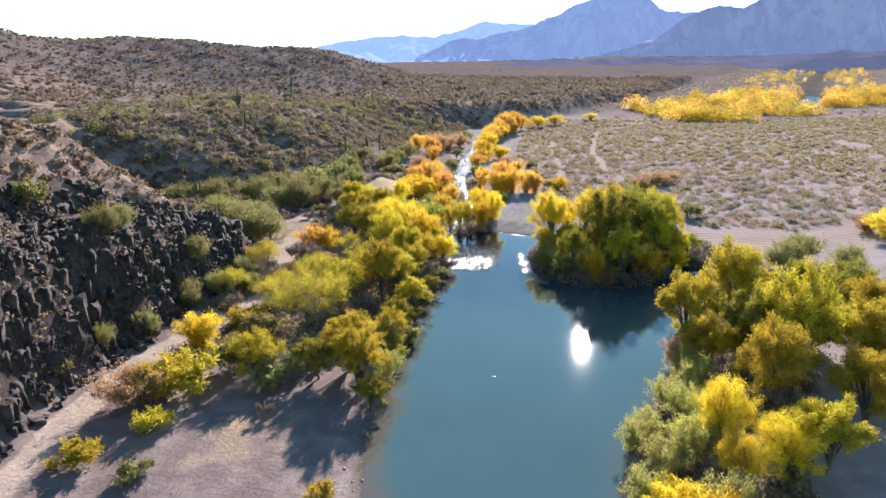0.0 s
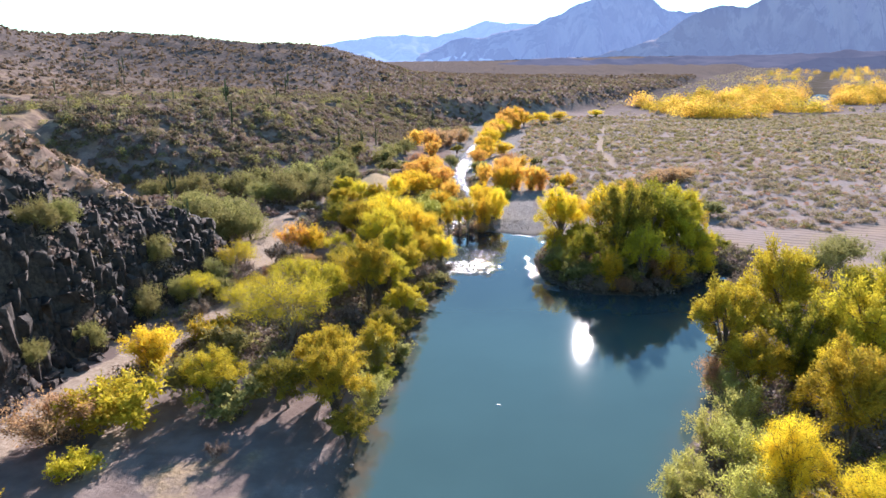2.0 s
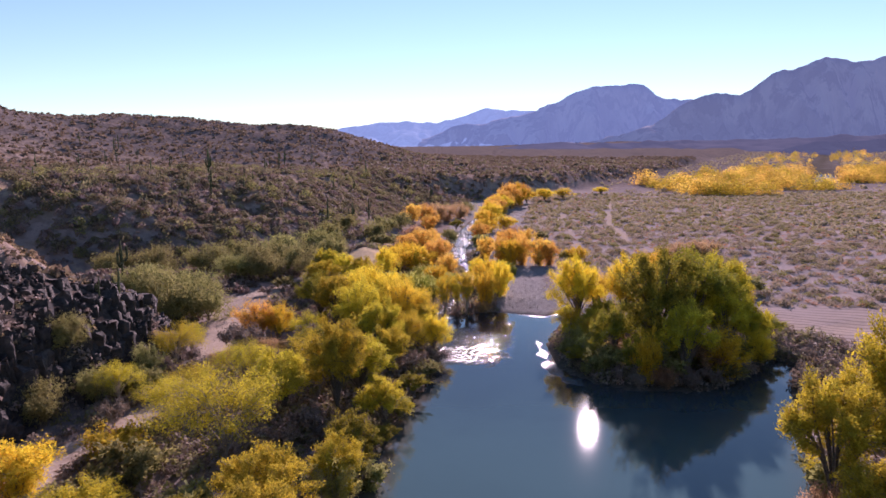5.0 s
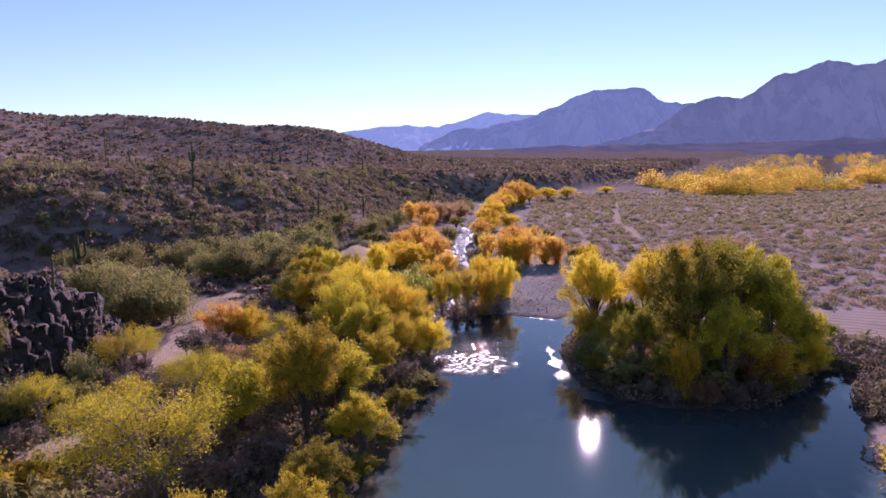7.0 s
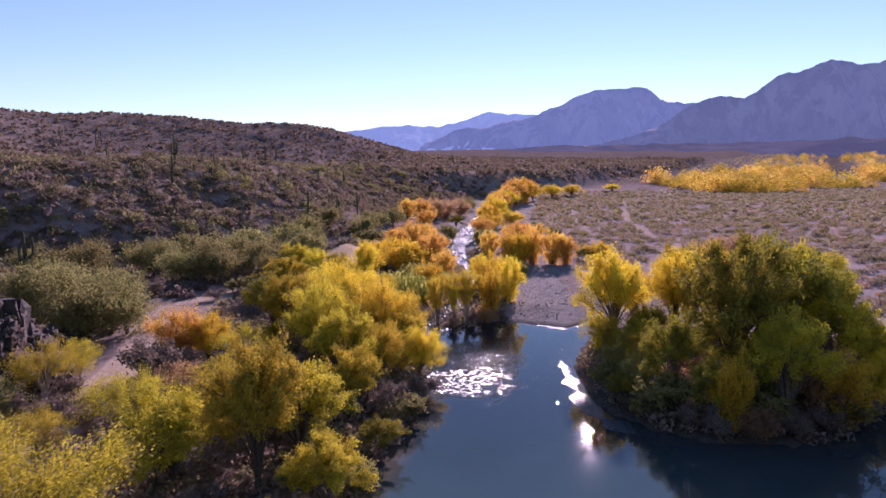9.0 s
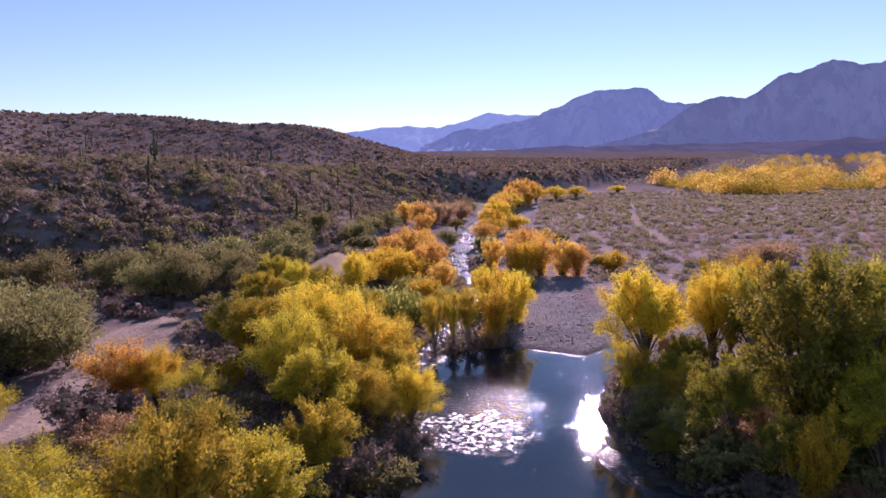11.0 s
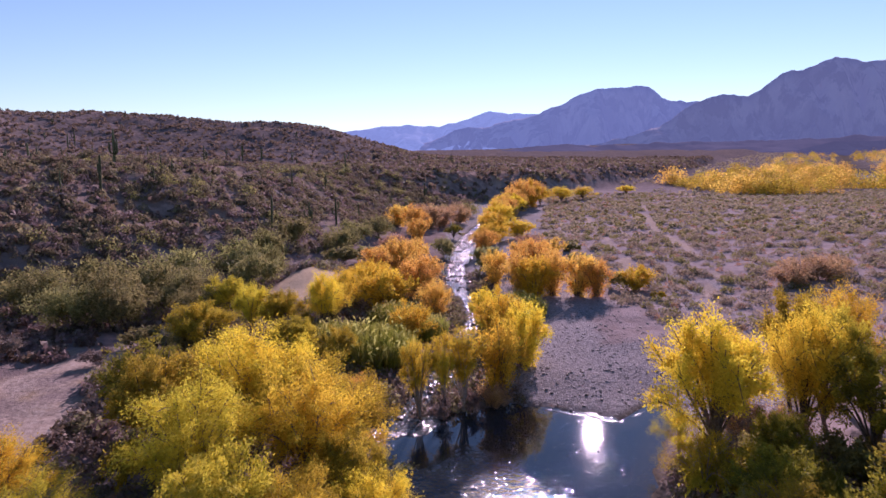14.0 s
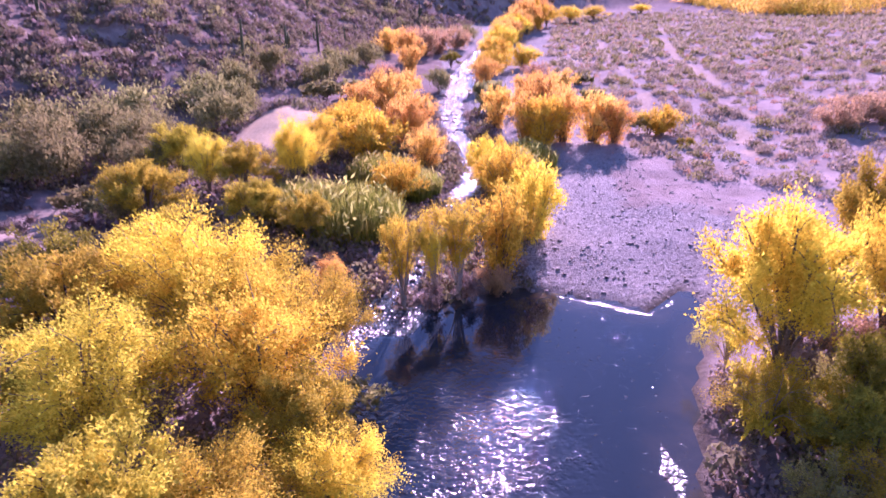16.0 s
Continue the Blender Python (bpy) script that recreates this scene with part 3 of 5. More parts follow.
def plant(name, label, category, group, leaf, bark, tall, wide, clumps, per, size, low, stems, lift, seed, lean=0.25):
    """A tree or shrub with its foot at the origin: stems and limbs, and a crown of leaf clumps of uneven size."""
    rng = np.random.default_rng(seed)
    root = new(name)
    tagged(root, label, category, group)
    wood, tops = [], []
    for i in range(stems):
        ang = rng.uniform(0, 6.28)
        reach = wide * rng.uniform(0.1, 0.45) * (stems > 1) + wide * lean * rng.uniform(0, 0.5)
        end = np.array([math.cos(ang) * reach, math.sin(ang) * reach, tall * rng.uniform(0.62, 0.86)])
        k = np.linspace(0, 1, 7)[:, None]
        bend = rng.normal(size=3) * np.array([1, 1, 0.2]) * tall * 0.035
        line = end * np.concatenate([k ** 1.3, k ** 1.3, k], 1) + bend * np.sin(k * np.pi * 1.5) + np.array([math.cos(ang), math.sin(ang), 0]) * 0.12 * (stems > 1)
        line[0, 2] = -0.25
        r = 0.024 * tall / stems ** 0.4
        wood.append(tube(line, r, r * 0.25, 7))
        tops.append(line)
    # the crown: masses of foliage on the main limbs, each of many clumps of leafy sprigs
    mid = tall * (low + (1 - low) * 0.45)
    masses = []
    full = stems >= 6
    for j in range(max(7, clumps // (5 if full else 9))):
        d = rng.normal(size=3)
        d[2] = abs(d[2]) * 0.9 if rng.random() < 0.75 else -abs(d[2]) * 0.5
        d = d / np.linalg.norm(d)
        r = rng.uniform(0.2, 0.74) if full else rng.uniform(0.42, 0.84)
        masses.append((np.array([d[0] * wide * r, d[1] * wide * r, mid + d[2] * r * ((tall - mid) if d[2] > 0 else (mid - tall * low))]), (rng.uniform(0.24, 0.40) if full else rng.uniform(0.20, 0.36)) * wide))
    leaves, outs, dirs_all = [], [], []
    for j in range(clumps):
        centre, spread = masses[j % len(masses)]
        off = unit(rng.normal(size=3)) * spread * rng.uniform(0.2, 1.1) * np.array([1, 1, 0.85])
        c = centre + off
        c[2] = min(max(c[2], 0.05 * tall), tall * 0.98)
        cr = wide * (rng.uniform(0.13, 0.22) if full else rng.uniform(0.10, 0.19))
        line = tops[rng.integers(len(tops))]
        a = line[min(6, max(1, int(6 * (c[2] / tall) * rng.uniform(0.5, 0.9))))]
        k = np.linspace(0, 1, 4)[:, None]
        limb = a + (c - a) * k + np.array([0, 0, 1]) * np.sin(k * np.pi) * -0.05 * tall + rng.normal(size=(4, 3)) * 0.02 * tall * (k > 0) * (k < 1)
        if j % 3 == 0:
            wood.append(tube(limb, 0.008 * tall, 0.003 * tall, 4))
        out = unit(c - np.array([0, 0, mid * 0.8]))
        m = max(2, int(per * rng.uniform(0.6, 1.4) / 9))
        way = unit(rng.normal(size=(m, 3)) * 0.75 + out * 0.55 + np.array([0, 0, lift]))
        t = rng.uniform(0.05, 1.0, (m, 9, 1)) ** 0.8
        p = c + (way * (cr * rng.uniform(0.7, 1.5, (m, 1))))[:, None] * t * 1.5 - way[:, None] * cr * 0.4 + rng.normal(size=(m, 9, 3)) * cr * 0.16
        p[..., 2] = np.maximum(p[..., 2], 0.02 * tall)
        leaves.append(p.reshape(-1, 3))
        dirs_all.append(np.repeat(way, 9, axis=0))
        outs.append(unit(unit(p.reshape(-1, 3) - centre) * 0.8 + out * 0.35 + np.array([0, 0, 0.25])))
    inner = np.concatenate([c + rng.normal(size=(60, 3)) * s * 0.40 for c, s in masses])
    inner[:, 2] = np.clip(inner[:, 2], 0.05 * tall, 0.95 * tall)
    part_wood = join(wood)
    mesh_object("trunk", *part_wood, bark, root)
    smooth(root.children[0])
    v, f = leaf_blades(np.concatenate(leaves), np.concatenate(dirs_all), np.concatenate(outs), size, rng)
    shade = leaf_blades(inner, unit(rng.normal(size=inner.shape)), unit(rng.normal(size=inner.shape)), size * 1.7, rng)
    v, f = join([(v, f), shade])
    mesh_object("crown", v, f, LEAF[leaf], root)
    return root


def willow(name, label, category, group, leaf, bark, tall, wide, fork, limbs, subs, per, size, low, lift, seed):
    """A tree or shrub whose limbs fan up from a fork to a domed crown, with leafy sprays along every branch."""
    rng = np.random.default_rng(seed)
    root = new(name)
    tagged(root, label, category, group)
    wood, spots_at, ways, outs = [], [], [], []
    crotch = np.array([rng.normal() * 0.03 * tall, rng.normal() * 0.03 * tall, fork * tall])
    if fork > 0.05:
        k = np.linspace(0, 1, 5)[:, None]
        wood.append(tube(np.array([0, 0, -0.3]) + (crotch - np.array([0, 0, -0.3])) * k + np.sin(k * 3.1) * rng.normal(size=3) * 0.012 * tall, 0.030 * tall, 0.022 * tall, 8))
    k = np.linspace(0, 1, 8)
    lumpy = leaf in ("lime", "green") and fork < 0.15
    for i in range(limbs):
        a = 2.4 * i + rng.uniform(-0.45, 0.45)
        q = math.sqrt((i + 0.5) / limbs) * rng.uniform(0.82, 1.06)
        side = np.array([math.cos(a), math.sin(a), 0.0])
        end = side * wide * q * 0.86
        end[2] = tall * (low + (0.93 - low) * math.sqrt(max(0.03, 1 - (0.95 * min(q, 1.0)) ** 2))) * rng.uniform(0.86, 1.04)
        start = crotch + side * (0.16 * q * wide if fork < 0.05 else 0.01 * tall)
        line = start + (end - start) * np.stack([k ** 1.1, k ** 1.1, k ** 0.75], 1) + np.outer(np.sin(k * np.pi), (0, 0, (0.16 if fork < 0.2 else 0.04) * tall * q)) + np.sin(k * np.pi)[:, None] * rng.normal(size=3) * 0.05 * wide
        wood.append(tube(line, 0.013 * tall * (1.3 - 0.5 * q), 0.003 * tall, 5))
        heading = unit(line[-1] - line[4])
        for j in range(subs):
            at = (rng.uniform(0.04, 1.0) ** 1.2 if fork < 0.05 else rng.uniform(0.14 if fork < 0.09 else 0.30, 1.0) ** 0.75) * 7
            low_i = min(6, int(at))
            p0 = line[low_i] + (line[low_i + 1] - line[low_i]) * (at - low_i)
            way = unit(heading * 0.55 + side * 0.35 * q + np.array([0, 0, lift]) + rng.normal(size=3) * 0.62)
            length = wide * (rng.uniform(0.12, 0.30) if lumpy else rng.uniform(0.16, 0.36))
            mid_p = p0 + way * length * 0.55 + np.array([0, 0, 0.06 * length])
            if j % 2 == 0:
                wood.append(tube([p0, mid_p, p0 + way * length], 0.0045 * tall, 0.0015 * tall, 3))
            m = int(per * rng.uniform(0.5, 1.5))
            if lumpy:
                t = rng.uniform(0.35, 1.15, (m, 1))
                off = unit(rng.normal(size=(m, 3))) * rng.uniform(0.2, 1.0, (m, 1)) ** 0.5 * 0.105 * wide * np.array([1, 1, 0.8])
            else:
                t = rng.uniform(0.12, 1.12, (m, 1)) ** 0.75
                off = rng.normal(size=(m, 3)) * length * (0.10 + 0.16 * np.sin(np.clip(t, 0, 1) * 2.6))
            p = p0 + way * length * t + off
            p[:, 2] = np.maximum(p[:, 2], 0.03 * tall)
            spots_at.append(p)
            ways.append(unit(way + unit(off) * 0.5))
            outs.append(unit(off + way * 0.2 * length + np.array([0, 0, 0.25 * length])))
    mesh_object("trunk", *join([w for w in wood]), bark, root)
    smooth(root.children[0])
    v, f = leaf_blades(np.concatenate(spots_at), np.concatenate(ways), np.concatenate(outs), size, rng)
    mesh_object("crown", v, f, LEAF[leaf], root)
    return root


def reeds(name, label, category, group, leaf, tall, wide, count, seed):
    """A stand of upright blades from one root."""
    rng = np.random.default_rng(seed)
    root = new(name)
    tagged(root, label, category, group)
    r, a = wide * np.sqrt(rng.uniform(0, 1, count)), rng.uniform(0, 6.28, count)
    h = tall * rng.uniform(0.55, 1.05, count) * (1 - 0.35 * (r / wide) ** 2)
    base = np.stack([r * np.cos(a), r * np.sin(a), -0.2 + 0 * r], 1)
    lean = rng.normal(size=(count, 2)) * 0.16 + np.stack([np.cos(a), np.sin(a)], 1) * 0.10
    tip = base + np.concatenate([lean * h[:, None], h[:, None]], 1)
    mid = base + (tip - base) * 0.55 + np.concatenate([-lean * h[:, None] * 0.15, 0 * h[:, None]], 1)
    side = unit(np.concatenate([rng.normal(size=(count, 2)), np.zeros((count, 1))], 1)) * (0.011 * tall * rng.uniform(0.6, 1.3, count))[:, None]
    v = np.stack([base, mid + side, tip, mid - side], 1).reshape(-1, 3)
    mesh_object("foliage", v, np.arange(count * 4).reshape(count, 4), LEAF[leaf], root)
    k = rng.choice(count, count // 14, replace=False)
    v, f = leaf_quads(tip[k], np.tile([0, 0, 1.0], (len(k), 1)), 0.16 * tall, 0.05 * tall, rng, -0.8)
    tagged(mesh_object("plume", v, f, LEAF["pale"], root), kind="stuff")
    return root


def saguaro(seed, tall, arms):
    rng = np.random.default_rng(seed)
    root = new("saguaro")
    tagged(root, "ribbed grey-green saguaro cactus with raised arms" if arms else "single-stemmed ribbed saguaro cactus", "cactus", "saguaros on the slopes")

    def column(points, r):
        p = np.asarray(points, dtype=float)
        n, sides = len(p), 16
        d = unit(np.gradient(p, axis=0))
        u = unit(np.cross(d, np.array([0.2, 0.97, 0.05])))
        v = np.cross(d, u)
        ang = np.linspace(0, 2 * np.pi, sides, endpoint=False)
        rib = 1 + 0.13 * np.where(np.arange(sides) % 2 == 0, 1, -1)
        prof = np.ones(n)
        prof[-1], prof[-2], prof[-3], prof[0] = 0.12, 0.62, 0.92, 0.8
        ring = p[:, None] + (r * prof)[:, None, None] * rib[None, :, None] * (np.cos(ang)[None, :, None] * u[:, None] + np.sin(ang)[None, :, None] * v[:, None])
        idx = np.arange(n * sides).reshape(n, sides)
        nxt = np.roll(idx, -1, axis=1)
        return ring.reshape(-1, 3), np.stack([idx[:-1], nxt[:-1], nxt[1:], idx[1:]], -1).reshape(-1, 4)

    k = np.linspace(0, 1, 9)
    line = np.stack([0.02 * tall * np.sin(k * 2), 0.015 * tall * k, -0.3 + (tall + 0.3) * k], 1)
    line[-2:, 2] = tall - 0.18, tall
    mesh_object("stem", *column(line, 0.034 * tall), CACTUS, root)
    for i in range(arms):
        a, z0 = rng.uniform(0, 6.28), tall * rng.uniform(0.35, 0.6)
        out, up = tall * rng.uniform(0.10, 0.16), tall * rng.uniform(0.18, 0.38)
        path = [(0, z0), (out * 0.6, z0 - 0.01 * tall), (out, z0 + 0.05 * tall), (out * 1.05, z0 + 0.12 * tall), (out * 1.05, z0 + up * 0.8), (out, z0 + up - 0.1), (out, z0 + up)]
        pts = [(math.cos(a) * o, math.sin(a) * o, z) for o, z in path]
        mesh_object("arm", *column(pts, 0.024 * tall), CACTUS, root)
    return root


KINDS = {
    # name, label, category, group, leaf, bark, tall, wide, clumps, leaves per clump, leaf size, crown's foot, stems, upward sweep
    "gold": ("willow_tree", "golden yellow willow tree on the river bank", "tree", "autumn trees by the river", "gold", BARK, 8, 4.5, 120, 255, 0.145, 0.05, 5, 0.35),
    "lime": ("cottonwood_tree", "broad yellow-green cottonwood tree on the river bank", "tree", "autumn trees by the river", "lime", BARK, 9, 5.5, 110, 118, 0.24, 0.05, 4, 0.2),
    "green": ("cottonwood_tree", "dense dark green cottonwood tree turning yellow", "tree", "autumn trees by the river", "green", BARK, 10, 6, 115, 92, 0.30, 0.04, 4, 0.15),
    "airy": ("willow_tree", "airy yellow-green willow with bare limbs showing", "tree", "autumn trees by the river", "lime", PALE_BARK, 7, 5, 80, 130, 0.175, 0.2, 5, 0.35),
    "slim": ("willow_tree", "slender upright bright yellow willow tree", "tree", "autumn trees by the river", "yellow", PALE_BARK, 8, 3.2, 95, 170, 0.165, 0.12, 7, 0.9),
    "yellow": ("willow_tree", "broad lemon-yellow willow tree on the river bank", "tree", "autumn trees by the river", "yellow", BARK, 8, 4.5, 120, 240, 0.155, 0.05, 5, 0.35),
    "fan": ("willow_tree", "fan-shaped golden willow with a bare forked trunk", "tree", "autumn trees by the river", "gold", BARK, 8, 3.6, 130, 200, 0.15, 0.13, 6, 0.5),
    "orange": ("shrub_willow", "orange autumn willow shrub beside the stream", "shrub", "orange shrubs by the stream", "orange", BARK, 6, 4, 85, 80, 0.27, 0.03, 7, 0.8),
    "amber": ("shrub_willow", "amber yellow willow shrub beside the stream", "shrub", "yellow shrubs by the stream", "gold", BARK, 5, 3.4, 75, 85, 0.24, 0.03, 7, 0.8),
}
KINDS.update({
    "sage": ("mesquite_tree", "rounded grey-green mesquite tree in the wash", "tree", "mesquite trees in the wash", "sage", BARK, 6, 6.5, 105, 115, 0.25, 0.03, 6, 0.4),
    "pale": ("tamarisk_shrub", "feathery pale green tamarisk shrub at the waterside", "shrub", "tamarisk shrubs by the water", "pale", PALE_BARK, 4, 3.3, 60, 160, 0.17, 0.02, 7, 0.6),
    "rust": ("shrub", "rust-brown dry shrub on the flat", "shrub", "rusty shrubs", "rust", BARK, 3, 3.2, 56, 80, 0.22, 0.03, 6, 0.6),
    "bush": ("shrub", "low yellow-green bush on bare sand", "shrub", "low bushes", "lime", BARK, 2.5, 2.2, 60, 90, 0.16, 0.03, 7, 0.7),
    "bare": ("bare_shrub", "leafless grey-brown shrub of tangled twigs", "shrub", "bare shrubs", "bare", PALE_BARK, 3.5, 3, 44, 45, 0.2, 0.1, 7, 0.6),
    "olive": ("shrub", "dark olive-green rounded desert bush", "shrub", "low bushes", "sage", BARK, 3, 2.6, 44, 65, 0.25, 0.03, 6, 0.5),
})
WILLOW = {
    # fork, limbs, branches on a limb, leaves on a branch, leaf size, foot of the crown's rim, upward sweep
    "gold": (0.08, 19, 15, 150, 0.12, 0.12, 0.30), "yellow": (0.08, 19, 15, 150, 0.12, 0.12, 0.30), "airy": (0.16, 14, 11, 115, 0.118, 0.34, 0.25),
    "lime": (0.10, 22, 11, 105, 0.205, 0.14, 0.15), "green": (0.10, 22, 9, 84, 0.265, 0.15, 0.12),
    "slim": (0.07, 10, 14, 120, 0.135, 0.46, 0.9), "fan": (0.20, 20, 15, 120, 0.135, 0.40, 0.45),
    "orange": (0.02, 18, 13, 62, 0.185, 0.15, 0.6), "amber": (0.02, 18, 13, 62, 0.175, 0.15, 0.6), "rust": (0.02, 18, 9, 60, 0.15, 0.24, 0.75), "pale": (0.01, 16, 8, 62, 0.16, 0.26, 0.6),
}
made = {}


def place(kind, x, y, tall, wide, seed=0):
    """Stand a plant of a kind at a spot, with that height and half width; three shapes of each kind share their meshes."""
    rng = random.Random(int(x * 31 + y * 17 + seed))
    away = y > 198
    key = (kind, away, rng.randrange(3) if kind in ("gold", "lime", "yellow", "green", "sage", "orange", "amber") else rng.randrange(2))
    if kind == "reed":
        h0, w0 = 3.5, 3.5
        if key not in made:
            made[key] = [reeds("reed_bed", "tall green reeds standing at the water's edge", "reeds", "reed beds", "reed", h0, w0, 5200, 5 + key[2]), False]
    else:
        spec = KINDS[kind]
        h0, w0 = spec[6], spec[7]
        if key not in made:
            if kind in WILLOW:
                fork, limbs, subs, per, size, low, lift = WILLOW[kind]
                if away:
                    per, size = int(per * 0.55), size * 1.4
                made[key] = [willow(*spec[:8], fork, limbs, subs, per, size, low, lift, hash_of(kind) + 7 * key[2]), False]
            else:
                if away:
                    spec = spec[:8] + (int(spec[8] * 0.8), int(spec[9] * 0.5), spec[10] * 1.45) + spec[11:]
                made[key] = [plant(*spec, seed=hash_of(kind) + 7 * key[2]), False]
    entry = made[key]
    if kind in ("bush", "rust", "olive", "amber"):
        wide *= 1.25
    if kind in ("orange", "amber"):
        wide, tall = wide * 1.05, tall * 1.2
    z = max(ground_z(x, y), float(water_level(y)) - 0.25)
    m = pose(x, y, z - 0.05, rng.uniform(-3, 3), rng.uniform(-3, 3), rng.uniform(0, 360)) @ Matrix.Diagonal((wide / w0, wide / w0 * rng.uniform(0.9, 1.1), tall / h0, 1))
    if not entry[1]:
        entry[0].matrix_basis = m
        entry[1] = True
        return entry[0]
    first = entry[0]
    s = first.scale
    return copy_thing(first, m @ Matrix.Diagonal((1 / s.x, 1 / s.y, 1 / s.z, 1)))


def hash_of(text):
    return sum(ord(ch) * (i + 3) for i, ch in enumerate(text))


# kind, x, y, height, half width
RIGHT_BANK = [
    ("lime", 42, 92, 14.4, 6.6), ("lime", 34, 87, 12, 5.2), ("lime", 44, 77.5, 14.6, 6.4), ("green", 52, 90, 12, 6.4), ("lime", 36.5, 67.5, 11.2, 5.4), ("green", 38.5, 81, 11, 5.2), ("lime", 33.5, 79, 8.4, 4.2),
    ("gold", 28, 60.5, 8, 3.7), ("lime", 45, 64, 9.6, 5.4), ("lime", 59, 88, 10, 5), ("lime", 51, 76, 11, 5.2), ("gold", 31.5, 55, 6.6, 3.8), ("pale", 26.5, 66, 4.8, 3.6), ("pale", 20.8, 57, 4.2, 3.2),
    ("pale", 24, 59.5, 4.8, 3.4), ("pale", 24, 49, 4.5, 3.2), ("amber", 20, 50, 3.4, 2.6), ("pale", 29.5, 73, 5.2, 3.4), ("rust", 31, 83.5, 4.2, 2.4), ("gold", 39, 73, 9, 3.6)]
PENINSULA = [
    ("fan", 23.2, 145.5, 12.2, 5.0), ("bush", 21.6, 143.4, 4.4, 2.2), ("pale", 26.2, 143, 4.2, 2.6), ("reed", 27.8, 141.5, 3.6, 2.6), ("bush", 24, 141.6, 3.6, 2.2), ("rust", 30, 149, 3.4, 2.6), ("bare", 27.5, 148, 3, 2.8), ("green", 36, 146.5, 9, 4.6), ("rust", 28.6, 153, 3, 2.2), ("olive", 33, 145, 3.6, 2.8), ("gold", 29.5, 158, 8.2, 3.4), ("lime", 35.5, 158, 11.3, 4.8), ("gold", 41, 160, 10.8, 4.6), ("green", 38, 134, 15.4, 7.8), ("green", 43, 148, 12, 6),
    ("lime", 48, 145, 11, 5), ("lime", 42.3, 130.5, 10.2, 5), ("green", 31.5, 129, 16.4, 7.2), ("green", 25.2, 128, 8.6, 4), ("lime", 33, 121.6, 10.4, 4.4), ("amber", 38, 121.5, 5.5, 3.4), ("lime", 46, 131, 8, 3.6), ("lime", 44.5, 139, 13.4, 5.6),
    ("airy", 21.5, 142, 5.2, 3), ("airy", 23.5, 134, 5.4, 3), ("green", 27, 121.5, 6, 3.5), ("airy", 22.5, 150, 4, 2.4), ("gold", 45.5, 127, 5.5, 2.8), ("amber", 27.6, 119.4, 6, 1.8), ("rust", 36.8, 122.5, 5, 3.4)]
FLAT_EDGE = [
    ("sage", 70, 128, 5.6, 6.5), ("sage", 77, 124, 4.6, 5), ("olive", 63, 171, 3.8, 4), ("green", 51, 137, 4.6, 3.6), ("rust", 68, 216, 3.6, 6), ("amber", 99, 146, 5, 5),
    ("rust", 98, 152, 3, 4), ("olive", 34.5, 212, 3.2, 3), ("amber", 36, 211, 3.4, 3.4), ("bush", 37, 203, 1.5, 1.2), ("sage", 64, 122, 5.5, 5), ("rust", 62, 212, 3, 4), ("rust", 75, 222, 2.6, 4)]
LEFT_BANK = [
    ("gold", -5.5, 143, 9.4, 6.2), ("gold", -11, 149, 10.2, 6.6), ("lime", -16.6, 146.5, 9.2, 5.4), ("green", -21, 153, 8.2, 5), ("yellow", -3.5, 151, 7, 4), ("lime", -8, 131.5, 8.2, 4.4), ("yellow", -4.6, 133.5, 6.8, 4), ("yellow", -8, 147.5, 9.4, 5), ("lime", -8.5, 114, 8, 5.2),
    ("airy", -20, 96, 9.6, 7.4), ("lime", -10.8, 108, 11.4, 4.4), ("airy", -28, 103, 6, 4), ("lime", -11, 76.5, 8.6, 4.6), ("lime", -12.5, 83, 8, 4.6), ("lime", -24.5, 79.5, 6.4, 4.4), ("olive", -28.5, 82, 4.6, 3.4), ("amber", -34.3, 88, 4.6, 3.2)]
LEFT_MORE = [
    ("bush", -31.6, 76, 5.2, 4.6), ("bush", -34.4, 73.6, 4.8, 4.2), ("rust", -37, 71.2, 4.4, 4.2), ("bush", -31.7, 65, 2.6, 2.1), ("bush", -37, 58.5, 2.6, 2.6), ("olive", -30, 56, 1.9, 1.9), ("bush", -12, 53.5, 1.8, 1.7),
    ("bare", -21, 68, 1.9, 1.6), ("orange", -28, 138, 5.6, 4.6), ("bare", -27, 129, 5, 5), ("airy", -35, 124, 6.5, 4), ("bare", -33, 117, 4, 4), ("bare", -17, 128, 5, 4.5), ("green", -7.8, 96, 6, 3)]
LEFT_THIRD = [
    ("green", -15, 122, 7.6, 5), ("airy", -19.6, 134, 5.6, 3.4), ("gold", -0.5, 136, 6, 3.4), ("bush", -19, 143.4, 3.6, 1.3), ("green", -9, 72, 4.6, 2.8), ("pale", -8, 79, 4.6, 2.8), ("pale", -8, 88, 4.4, 2.8),
    ("bare", -15, 98, 3, 3), ("bare", -4, 124, 3.5, 3), ("airy", -23, 115, 6.5, 4.6), ("lime", -2.5, 139, 6.8, 3.6), ("olive", -19, 84, 4, 3), ("lime", -17, 108, 7.5, 4.6)]
